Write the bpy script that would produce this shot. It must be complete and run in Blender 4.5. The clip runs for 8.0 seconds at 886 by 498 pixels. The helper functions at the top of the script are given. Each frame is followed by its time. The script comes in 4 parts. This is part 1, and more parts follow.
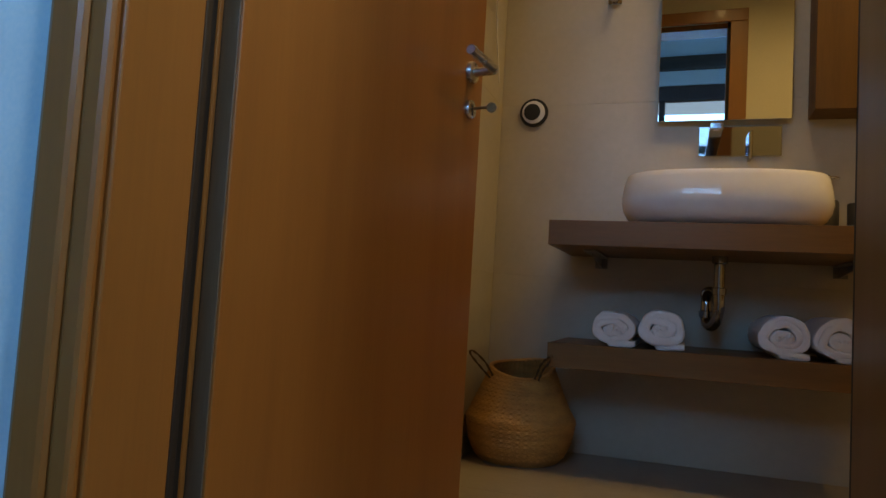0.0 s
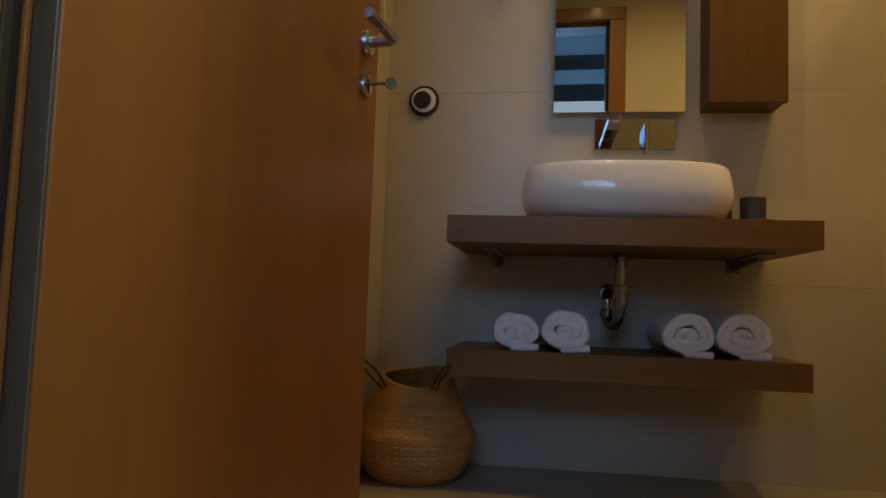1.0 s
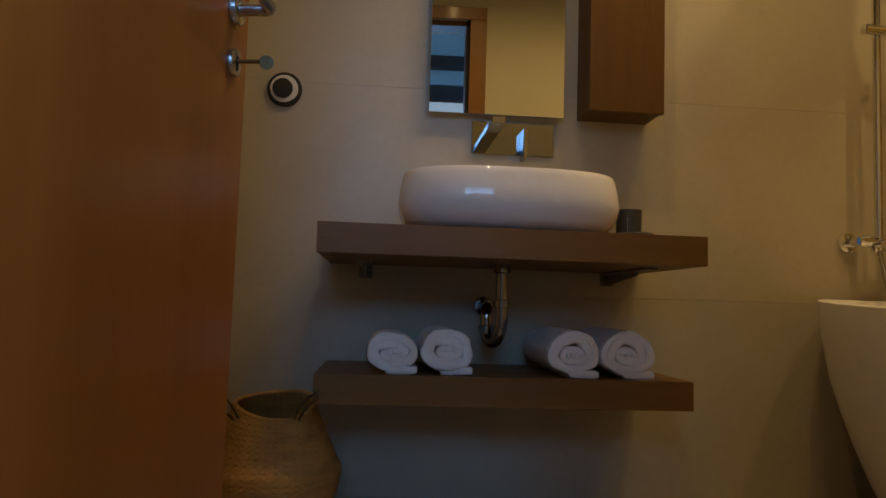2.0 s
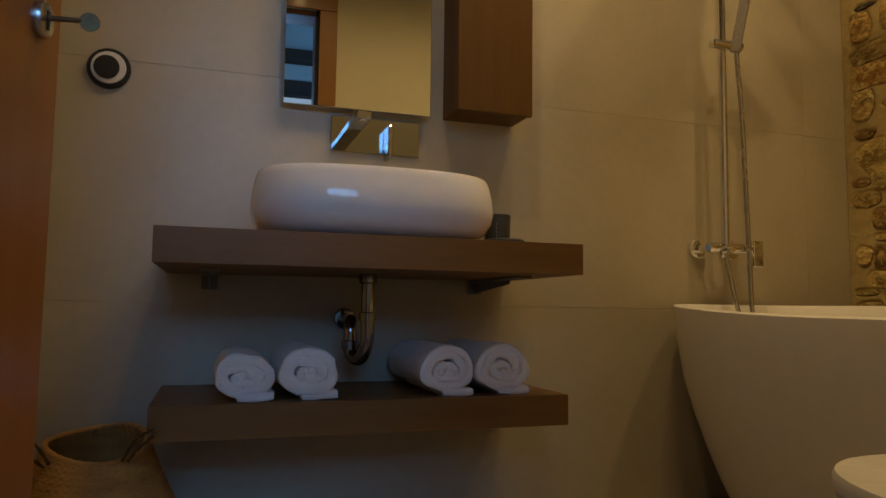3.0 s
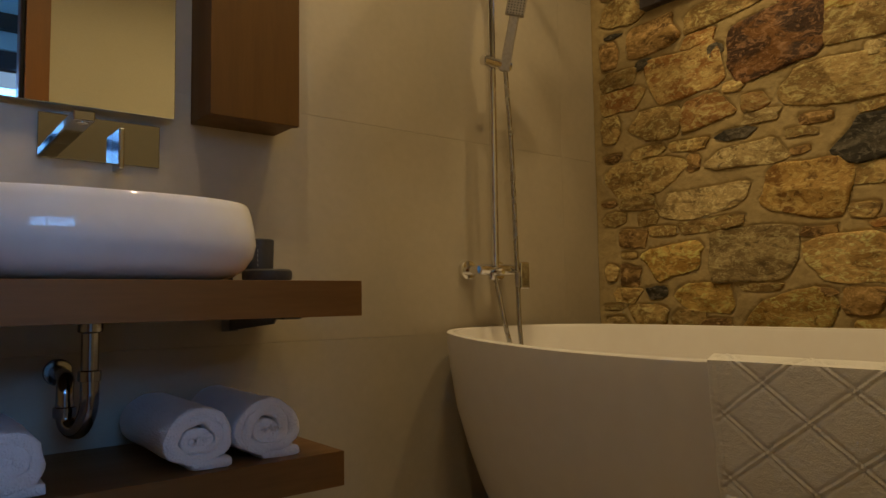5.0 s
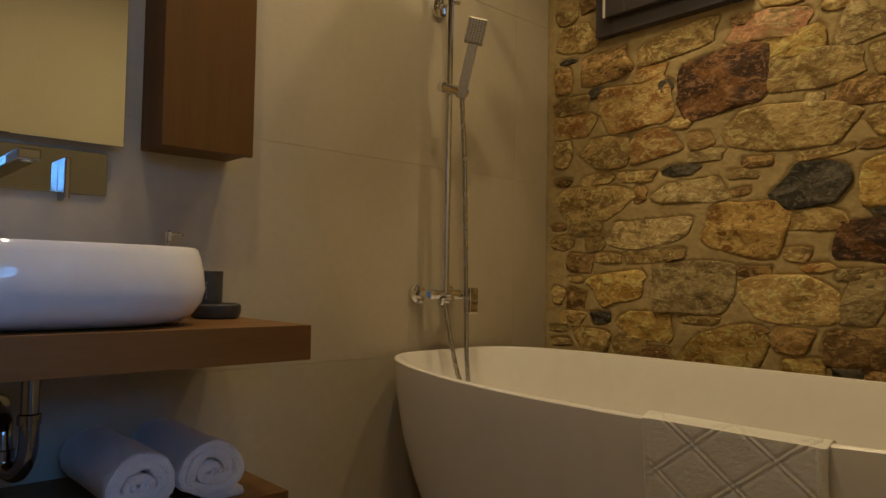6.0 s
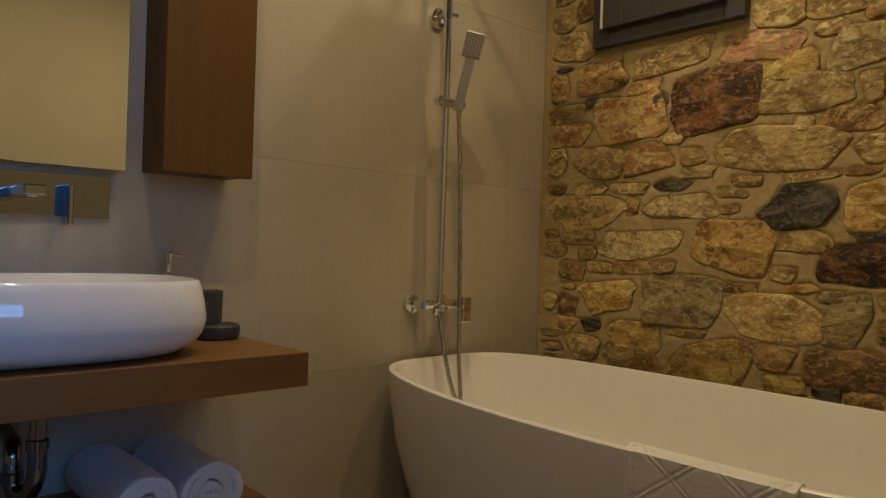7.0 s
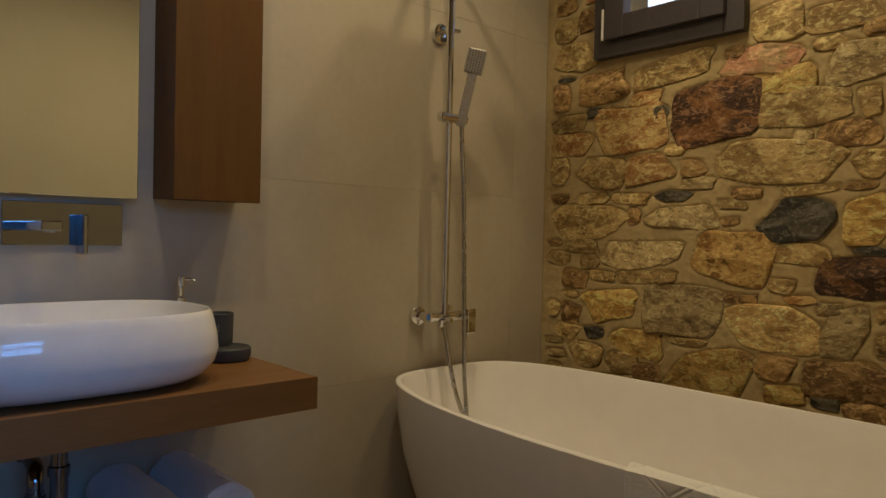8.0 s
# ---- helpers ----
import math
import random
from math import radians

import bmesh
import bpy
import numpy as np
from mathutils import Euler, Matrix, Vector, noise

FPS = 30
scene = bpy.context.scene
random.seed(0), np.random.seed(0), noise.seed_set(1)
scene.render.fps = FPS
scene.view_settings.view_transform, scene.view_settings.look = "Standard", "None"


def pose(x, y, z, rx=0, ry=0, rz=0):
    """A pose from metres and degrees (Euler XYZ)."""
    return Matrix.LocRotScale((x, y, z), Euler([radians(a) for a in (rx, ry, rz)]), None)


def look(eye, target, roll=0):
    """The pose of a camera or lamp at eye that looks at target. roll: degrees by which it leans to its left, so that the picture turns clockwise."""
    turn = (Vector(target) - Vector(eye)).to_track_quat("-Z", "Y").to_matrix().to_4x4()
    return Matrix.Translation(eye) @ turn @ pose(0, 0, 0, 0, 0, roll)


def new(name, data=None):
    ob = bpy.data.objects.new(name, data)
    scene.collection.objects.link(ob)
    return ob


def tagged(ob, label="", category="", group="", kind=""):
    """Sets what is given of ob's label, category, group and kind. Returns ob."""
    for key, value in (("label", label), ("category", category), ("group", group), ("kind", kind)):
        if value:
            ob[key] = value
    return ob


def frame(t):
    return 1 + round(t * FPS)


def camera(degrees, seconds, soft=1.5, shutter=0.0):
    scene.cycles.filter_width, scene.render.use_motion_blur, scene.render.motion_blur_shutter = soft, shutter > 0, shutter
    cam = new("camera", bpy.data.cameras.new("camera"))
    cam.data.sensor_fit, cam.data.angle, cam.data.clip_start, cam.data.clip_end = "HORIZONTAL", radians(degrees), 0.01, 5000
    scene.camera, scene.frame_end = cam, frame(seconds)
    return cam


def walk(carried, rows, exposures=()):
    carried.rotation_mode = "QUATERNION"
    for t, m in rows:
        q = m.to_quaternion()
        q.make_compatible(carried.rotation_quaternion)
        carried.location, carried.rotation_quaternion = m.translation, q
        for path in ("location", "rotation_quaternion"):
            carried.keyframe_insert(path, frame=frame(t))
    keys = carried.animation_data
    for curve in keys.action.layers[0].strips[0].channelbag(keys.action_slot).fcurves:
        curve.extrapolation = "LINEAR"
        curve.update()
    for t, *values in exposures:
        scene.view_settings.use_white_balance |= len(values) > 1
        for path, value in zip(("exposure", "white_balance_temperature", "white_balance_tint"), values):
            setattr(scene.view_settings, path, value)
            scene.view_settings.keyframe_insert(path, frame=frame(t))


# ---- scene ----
cam = camera(64.7, 8.0)

PATH = [
    (0, (0.51, 0.358, 0.495), (-0.131, 2.248, 0.629), 3.4),
    (0.5, (0.449, 0.444, 0.489), (-0.009, 2.385, 0.638), 2.5),
    (1, (0.412, 0.534, 0.503), (0.122, 2.507, 0.653), 2.0),
    (2.5, (0.276, 0.813, 0.566), (0.691, 2.763, 0.731), 1.5),
    (3, (0.272, 0.895, 0.576), (0.891, 2.789, 0.747), 0.7),
    (3.5, (0.297, 1.005, 0.581), (1.075, 2.839, 0.758), -0.4),
    (4, (0.316, 1.051, 0.601), (1.267, 2.803, 0.765), -0.7),
    (4.5, (0.318, 1.094, 0.633), (1.441, 2.742, 0.791), -0.8),
    (5, (0.324, 1.1, 0.686), (1.563, 2.663, 0.831), -0.9),
    (6.5, (0.288, 1.058, 0.892), (1.651, 2.521, 0.939), 1.7),
    (7, (0.273, 1.041, 0.951), (1.632, 2.508, 0.953), 1.8),
    (7.5, (0.261, 1.023, 0.999), (1.606, 2.502, 0.971), 1.5),
    (8, (0.248, 1.01, 1.034), (1.595, 2.488, 1.0), 1.2),
]
walk(cam, [(t, look(eye, target, roll)) for t, eye, target, roll in PATH],
     [(0, 0.0, 8000, 10), (1, -0.08, 7900, 10), (2.5, -0.17, 7500, 10), (4.5, -0.16, 6600, 10), (6.5, -0.13, 5700, 10), (8, -0.10, 5400, 10)])

# world: daylight outside the two windows
world = bpy.data.worlds.new("world")
scene.world = world
world.use_nodes = True
wn = world.node_tree.nodes
sky = wn.new("ShaderNodeTexSky")
sky.sky_type, sky.sun_disc = "NISHITA", False
sky.sun_elevation, sky.sun_rotation = radians(38), radians(60)
world.node_tree.links.new(sky.outputs[0], wn["Background"].inputs[0])
wn["Background"].inputs[1].default_value = 0.15


def lamp(name, kind, place, aim, watts, colour, **more):
    data = bpy.data.lights.new(name, kind)
    data.energy, data.color = watts, colour
    if kind == "AREA":
        data.shape, data.size, data.size_y = "RECTANGLE", more["size"], more["size_y"]
        data.spread = radians(more.get("spread", 180))
    elif kind == "SPOT":
        data.shadow_soft_size, data.spot_size, data.spot_blend = more["soft"], radians(more["cone"]), more["blend"]
    ob = new(name, data)
    ob.matrix_world = look(place, aim)
    return ob


WARM, COOL = (1.0, 0.71, 0.335), (0.14, 0.44, 1.0)
CEILING = 2.5
SPOTS = [(0.62, 1.92), (1.085, 1.92), (1.36, 2.14), (1.98, 1.98)]
SPOT_WATTS = [18.5, 12.5, 24.0, 22.0]
SPOT_CONES = [150, 156, 160, 152]
for (sx, sy), watts, cone in zip(SPOTS, SPOT_WATTS, SPOT_CONES):
    lamp("downlight_lamp", "SPOT", (sx, sy, CEILING - 0.03), (sx, sy, 0), watts, WARM, soft=0.03, cone=cone, blend=1.0)
lamp("window_daylight", "AREA", (0.22, -1.22, 1.80), (0.35, 2.0, 0.9), 19.0, COOL, size=1.2, size_y=0.75)
# added lamp behind an assumed east window, brightens the leaf's hinge side
lamp("window_daylight", "AREA", (2.34, -0.11, 1.8), (0.0, 1.25, 1.3), 11.5, (0.82, 0.90, 1.0), size=0.6, size_y=0.95, spread=95)

# ---- materials ----


def mat(name, base, rough=0.5, metal=0.0, second=None, scale=6.0, fine=60.0, bump=0.1, grain=None, coat=0.0, random_tone=0.0, blotch=0.5, bump_depth=0.002, speckle=0.3):
    m = bpy.data.materials.new(name)
    m.use_nodes = True
    n, l = m.node_tree.nodes, m.node_tree.links
    bsdf = n["Principled BSDF"]
    bsdf.inputs["Roughness"].default_value = rough
    bsdf.inputs["Metallic"].default_value = metal
    bsdf.inputs["Coat Weight"].default_value = coat
    bsdf.inputs["Coat Roughness"].default_value = 0.08
    coords = n.new("ShaderNodeTexCoord")
    mapping = n.new("ShaderNodeMapping")
    l.new(coords.outputs["Object"], mapping.inputs[0])
    if grain:
        mapping.inputs["Scale"].default_value = grain
    if random_tone:
        info = n.new("ShaderNodeObjectInfo")
        shift = n.new("ShaderNodeVectorMath")
        shift.operation = "SCALE"
        shift.inputs[0].default_value = (17.0, 31.0, 23.0)
        l.new(info.outputs["Random"], shift.inputs["Scale"])
        l.new(shift.outputs[0], mapping.inputs["Location"])
    big = n.new("ShaderNodeTexNoise")
    big.inputs["Scale"].default_value, big.inputs["Detail"].default_value = scale, 4
    small = n.new("ShaderNodeTexNoise")
    small.inputs["Scale"].default_value, small.inputs["Detail"].default_value = fine, 6
    for tex in (big, small):
        l.new(mapping.outputs[0], tex.inputs["Vector"])
    mix1 = n.new("ShaderNodeMix")
    mix1.data_type = "RGBA"
    second = second or tuple(c * 0.8 for c in base)
    mix1.inputs[6].default_value, mix1.inputs[7].default_value = (*base, 1), (*second, 1)
    ramp = n.new("ShaderNodeMapRange")
    ramp.inputs[1].default_value, ramp.inputs[2].default_value = 0.5 - 0.25 * blotch, 0.5 + 0.25 / max(blotch, 0.2) * 0.6
    l.new(big.outputs[0], ramp.inputs[0])
    l.new(ramp.outputs[0], mix1.inputs[0])
    mix2 = n.new("ShaderNodeMix")
    mix2.data_type, mix2.blend_type = "RGBA", "OVERLAY"
    mix2.inputs[0].default_value = speckle
    l.new(mix1.outputs[2], mix2.inputs[6])
    l.new(small.outputs[0], mix2.inputs[7])
    last = mix2.outputs[2]
    if random_tone:
        hsv = n.new("ShaderNodeHueSaturation")
        span = n.new("ShaderNodeMapRange")
        span.inputs[3].default_value, span.inputs[4].default_value = 1 - random_tone, 1 + random_tone
        l.new(info.outputs["Random"], span.inputs[0])
        l.new(span.outputs[0], hsv.inputs["Value"])
        l.new(last, hsv.inputs["Color"])
        last = hsv.outputs[0]
    l.new(last, bsdf.inputs["Base Color"])
    if bump:
        bp = n.new("ShaderNodeBump")
        bp.inputs["Strength"].default_value, bp.inputs["Distance"].default_value = bump, bump_depth
        l.new(small.outputs[0], bp.inputs["Height"])
        l.new(bp.outputs[0], bsdf.inputs["Normal"])
    rr = n.new("ShaderNodeMapRange")
    rr.inputs[3].default_value, rr.inputs[4].default_value = max(rough - 0.06, 0.0), min(rough + 0.08, 1.0)
    if rough > 0.12:
        l.new(big.outputs[0], rr.inputs[0])
        l.new(rr.outputs[0], bsdf.inputs["Roughness"])
    return m


def plain(name, base, rough, metal=0.0, glow=0.0, transmission=0.0):
    m = bpy.data.materials.new(name)
    m.use_nodes = True
    b = m.node_tree.nodes["Principled BSDF"]
    b.inputs["Base Color"].default_value = (*base, 1)
    b.inputs["Roughness"].default_value, b.inputs["Metallic"].default_value = rough, metal
    b.inputs["Transmission Weight"].default_value = transmission
    if glow:
        b.inputs["Emission Color"].default_value, b.inputs["Emission Strength"].default_value = (*base, 1), glow
    return m


TILE = mat("greige_tile", (0.462, 0.409, 0.313), 0.40, second=(0.395, 0.348, 0.264), scale=2.6, fine=45, bump=0.03, random_tone=0.02, speckle=0.07)
FLOOR_TILE = mat("floor_tile", (0.30, 0.255, 0.195), 0.42, second=(0.26, 0.22, 0.165), scale=3, fine=60, bump=0.04, random_tone=0.03, speckle=0.1)
GROUT = mat("grout", (0.46, 0.41, 0.32), 0.9, fine=200, bump=0.2)
CREAM = mat("cream_plaster", (0.56, 0.515, 0.36), 0.7, second=(0.50, 0.455, 0.315), scale=2, fine=120, bump=0.05, speckle=0.06)
# white wall paint with the blue of the daylight mixed into its colour
PAINT = mat("daylight_tinted_wall_paint", (0.58, 0.81, 0.92), 0.85, second=(0.54, 0.77, 0.88), scale=2, fine=150, bump=0.1)
# mid-grey on both unseen ceilings, set low to reduce bounced light
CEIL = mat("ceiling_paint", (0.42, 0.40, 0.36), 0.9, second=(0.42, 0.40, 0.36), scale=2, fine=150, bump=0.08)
DOOR_WOOD = mat("door_veneer", (0.245, 0.098, 0.022), 0.36, second=(0.200, 0.076, 0.016), scale=3, fine=34, bump=0.015, grain=(5, 5, 0.3), coat=0.08, blotch=0.4, speckle=0.10)
FRAME_WOOD = mat("frame_veneer", (0.255, 0.112, 0.029), 0.34, second=(0.212, 0.090, 0.021), scale=3, fine=34, bump=0.015, grain=(6, 6, 0.35), coat=0.08, blotch=0.4, speckle=0.10)
VANITY_WOOD = mat("vanity_laminate", (0.200, 0.100, 0.030), 0.42, second=(0.160, 0.078, 0.022), scale=4, fine=30, bump=0.02, grain=(0.5, 6, 6), blotch=0.5, speckle=0.16)
CABINET_WOOD = mat("cabinet_laminate", (0.118, 0.056, 0.011), 0.45, second=(0.096, 0.045, 0.009), scale=4, fine=30, bump=0.02, grain=(6, 6, 0.45), blotch=0.5, speckle=0.16)
for wood in (VANITY_WOOD, CABINET_WOOD):
    wood.node_tree.nodes["Principled BSDF"].inputs["Specular IOR Level"].default_value = 0.25
BEAM_WOOD = mat("dark_beam", (0.06, 0.05, 0.045), 0.6, second=(0.03, 0.026, 0.024), scale=5, fine=30, bump=0.3, grain=(0.4, 6, 6))
PARQUET = mat("bedroom_floorboard", (0.30, 0.19, 0.11), 0.5, second=(0.22, 0.13, 0.07), scale=4, fine=40, grain=(6, 0.6, 6))
CERAMIC = mat("white_glazed_ceramic", (0.82, 0.81, 0.79), 0.025, second=(0.80, 0.79, 0.77), scale=2, fine=20, bump=0.0)
ACRYLIC = mat("white_matt_acrylic", (0.885, 0.86, 0.845), 0.22, second=(0.865, 0.84, 0.825), scale=2, fine=20, bump=0.0)
CERAMIC.node_tree.nodes["Principled BSDF"].inputs["Specular IOR Level"].default_value = 0.8
DULL_CHROME = plain("dull_chrome", (0.29, 0.285, 0.29), 0.10, 1.0)
SPOUT_CHROME = plain("spout_chrome", (0.42, 0.42, 0.43), 0.08, 1.0)
CHROME = plain("chrome", (0.80, 0.80, 0.81), 0.05, 1.0)
PLATE_CHROME = plain("polished_plate_chrome", (0.30, 0.30, 0.31), 0.03, 1.0)
PALE_PRINT = plain("pale_print", (0.30, 0.33, 0.32), 0.6)
STEEL = mat("brushed_steel", (0.58, 0.57, 0.55), 0.26, 1.0, scale=8, fine=80, bump=0.03)
BRACKET_PAINT = mat("grey_bracket_paint", (0.20, 0.20, 0.205), 0.5, second=(0.17, 0.17, 0.175), scale=9, fine=90, bump=0.05)
SHOWER_METAL = mat("satin_shower_metal", (0.40, 0.37, 0.33), 0.42, 0.55, second=(0.36, 0.33, 0.29), scale=12, fine=90, bump=0.02)
BRASS = mat("worn_brass", (0.26, 0.15, 0.06), 0.5, 0.6, second=(0.17, 0.095, 0.04), scale=40, fine=200, bump=0.1)
EDGE_FOIL = mat("edge_foil", (0.140, 0.098, 0.060), 0.42, second=(0.100, 0.068, 0.042), scale=5, fine=40, bump=0.03, grain=(9, 9, 0.6))
# near-black rubber; also paints the shade of the gap onto the rebate
SEAL_AND_SHADE = mat("rubber_seal_and_rebate_shade", (0.016, 0.014, 0.013), 0.6, second=(0.011, 0.010, 0.009), scale=12, fine=60, bump=0.1)
DARK_FRAME = mat("dark_window_paint", (0.056, 0.047, 0.052), 0.45, second=(0.043, 0.036, 0.040), scale=6, fine=80, bump=0.08)
DARK_STONE = mat("charcoal_resin", (0.045, 0.045, 0.047), 0.5, second=(0.03, 0.03, 0.032), scale=15, fine=120, bump=0.15)
TERRY = mat("white_terry", (0.88, 0.87, 0.87), 0.95, second=(0.82, 0.81, 0.81), scale=14, fine=260, bump=1.0, bump_depth=0.004, speckle=0.12)
MAT_TERRY = mat("white_bath_mat", (0.90, 0.89, 0.87), 0.95, second=(0.85, 0.84, 0.82), scale=12, fine=380, bump=0.5, bump_depth=0.003, speckle=0.10)
SEAGRASS = mat("woven_seagrass", (0.58, 0.305, 0.082), 0.55, second=(0.36, 0.185, 0.050), scale=14, fine=120, bump=0.6, grain=(1, 1, 3.2), bump_depth=0.004)
HANDLE_CORD = mat("dark_cord", (0.115, 0.066, 0.026), 0.75, second=(0.07, 0.04, 0.016), scale=30, fine=200, bump=0.4)
BLACK = plain("black_gap", (0.012, 0.012, 0.012), 0.7)
WHITE_PLASTIC = mat("white_plastic", (0.75, 0.73, 0.68), 0.4, scale=8, fine=90, bump=0.02)
MIRROR = plain("mirror_silver", (0.86, 0.87, 0.85), 0.0, 1.0)
GLASS = plain("window_glass", (1, 1, 1), 0.02, transmission=1.0)
FROST = plain("downlight_lens", (1.0, 0.8, 0.5), 0.4, glow=12.0)
MORTAR = mat("lime_mortar", (0.465, 0.358, 0.172), 0.92, second=(0.375, 0.285, 0.132), scale=11, fine=38, bump=0.5, bump_depth=0.010, speckle=0.22)



def stone_mat(name, pale, deep):
    """Weathered rubble: strata, ochre and dark blotches, pits and a rough face."""
    m = bpy.data.materials.new(name)
    m.use_nodes = True
    n, l = m.node_tree.nodes, m.node_tree.links
    bsdf = n["Principled BSDF"]
    bsdf.inputs["Roughness"].default_value = 0.72
    coords, info, shift, mapping = n.new("ShaderNodeTexCoord"), n.new("ShaderNodeObjectInfo"), n.new("ShaderNodeVectorMath"), n.new("ShaderNodeMapping")
    shift.operation = "SCALE"
    shift.inputs[0].default_value = (17.0, 31.0, 23.0)
    l.new(info.outputs["Random"], shift.inputs["Scale"])
    l.new(shift.outputs[0], mapping.inputs["Location"])
    l.new(coords.outputs["Object"], mapping.inputs[0])
    mapping.inputs["Scale"].default_value = (1, 1, 1.8)
    mapping.inputs["Rotation"].default_value = (0.35, 0, 0)

    def tex(scale, detail, warp=0.0):
        t = n.new("ShaderNodeTexNoise")
        t.inputs["Scale"].default_value, t.inputs["Detail"].default_value, t.inputs["Distortion"].default_value = scale, detail, warp
        t.inputs["Roughness"].default_value = 0.62
        l.new(mapping.outputs[0], t.inputs["Vector"])
        return t.outputs[0]

    def span(value, a, b, lo=0.0, hi=1.0):
        r = n.new("ShaderNodeMapRange")
        for k, v in enumerate((a, b, lo, hi)):
            r.inputs[k + 1].default_value = v
        l.new(value, r.inputs[0])
        return r.outputs[0]

    def mixed(fac, a, b, blend="MIX"):
        x = n.new("ShaderNodeMix")
        x.data_type, x.blend_type = "RGBA", blend
        l.new(fac, x.inputs[0])
        for k, v in ((6, a), (7, b)):
            if isinstance(v, tuple):
                x.inputs[k].default_value = (*v, 1)
            else:
                l.new(v, x.inputs[k])
        return x.outputs[2]

    blotch, fine, grain = tex(6.5, 5, 1.2), tex(60, 6, 0.5), tex(16, 6, 1.8)
    colour = mixed(span(blotch, 0.455, 0.545), pale, deep)
    colour = mixed(span(grain, 0.54, 0.63, 0, 0.65), colour, tuple(min(c * 1.55 + 0.07, 0.75) for c in pale))
    colour = mixed(span(grain, 0.43, 0.36, 0, 0.75), colour, tuple(c * 0.42 for c in deep))
    colour = mixed(span(fine, 0.46, 0.36, 0, 0.4), colour, tuple(c * 0.5 for c in deep))
    fleck = tex(38, 6, 1.2)
    colour = mixed(span(fleck, 0.55, 0.62, 0, 0.7), colour, tuple(min(c * 1.6 + 0.07, 0.75) for c in pale))
    colour = mixed(span(fleck, 0.42, 0.35, 0, 0.5), colour, tuple(c * 0.4 for c in deep))
    hsv = n.new("ShaderNodeHueSaturation")
    l.new(span(info.outputs["Random"], 0, 1, 0.72, 1.18), hsv.inputs["Value"])
    l.new(colour, hsv.inputs["Color"])
    l.new(hsv.outputs[0], bsdf.inputs["Base Color"])
    last = None
    for height, strength, deepness in ((grain, 0.50, 0.007), (fleck, 0.40, 0.0025)):
        b = n.new("ShaderNodeBump")
        b.inputs["Strength"].default_value, b.inputs["Distance"].default_value = strength, deepness
        l.new(height, b.inputs["Height"])
        if last:
            l.new(last, b.inputs["Normal"])
        last = b.outputs[0]
    l.new(last, bsdf.inputs["Normal"])
    return m


STONE = {}
for key, c1, c2 in (("tan", (0.540, 0.377, 0.143), (0.311, 0.198, 0.064)), ("brown", (0.396, 0.249, 0.082), (0.183, 0.101, 0.030)),
                    ("pink", (0.500, 0.250, 0.130), (0.420, 0.290, 0.130)), ("yellow", (0.636, 0.423, 0.122), (0.390, 0.222, 0.044)),
                    ("grey", (0.492, 0.371, 0.168), (0.293, 0.204, 0.083)), ("rust", (0.546, 0.369, 0.133), (0.390, 0.190, 0.052)),
                    ("slate", (0.105, 0.090, 0.062), (0.036, 0.031, 0.022)), ("umber", (0.180, 0.080, 0.018), (0.050, 0.021, 0.007)),
                    ("speckled", (0.516, 0.319, 0.087), (0.268, 0.130, 0.024)), ("light", (0.636, 0.447, 0.173), (0.439, 0.282, 0.094))):
    STONE[key] = stone_mat("stone_" + key, c1, c2)

# ---- building helpers ----
ORIGIN = {}
FLAT = set()


def empty(name, place, label, category, group="", kind="", turn=0.0, local=False):
    """The base of a thing; with local, its parts are drawn about that base."""
    ob = new(name)
    ob.empty_display_size = 0.05
    ob.matrix_world = pose(*place, 0, 0, turn)
    ORIGIN[ob.name] = Vector((0, 0, 0)) if local else Vector(place)
    return tagged(ob, label, category, group, kind)


def mesh_of(name, bm, material):
    smooth = id(bm) not in FLAT
    FLAT.discard(id(bm))
    me = bpy.data.meshes.new(name)
    bmesh.ops.recalc_face_normals(bm, faces=bm.faces)
    bm.to_mesh(me)
    bm.free()
    me.materials.append(material)
    if smooth:
        me.polygons.foreach_set("use_smooth", [True] * len(me.polygons))
        me.set_sharp_from_angle(angle=radians(40))
    return me


def part(name, bm, material, parent, label=""):
    base = ORIGIN[parent.name]
    bmesh.ops.translate(bm, vec=-base, verts=bm.verts)
    ob = new(name, mesh_of(name, bm, material))
    ob.parent = parent
    ORIGIN[ob.name] = base
    return tagged(ob, label)


def thing(name, bm, material, place, label, category, group="", kind=""):
    place = Vector(place)
    bmesh.ops.translate(bm, vec=-place, verts=bm.verts)
    ob = new(name, mesh_of(name, bm, material))
    ob.location = place
    bpy.context.view_layer.update()
    ORIGIN[ob.name] = place
    return tagged(ob, label, category, group, kind)


def block(x0, x1, y0, y1, z0, z1, bevel=0.002, into=None):
    bm = into or bmesh.new()
    if not into:
        FLAT.add(id(bm))
    made = bmesh.ops.create_cube(bm, size=1.0)["verts"]
    for v in made:
        v.co = Vector(((x0 + x1) / 2 + v.co.x * (x1 - x0), (y0 + y1) / 2 + v.co.y * (y1 - y0), (z0 + z1) / 2 + v.co.z * (z1 - z0)))
    if bevel:
        edges = {e for v in made for e in v.link_edges}
        bmesh.ops.bevel(bm, geom=list(edges), offset=bevel, segments=2, affect="EDGES", profile=0.5)
    return bm


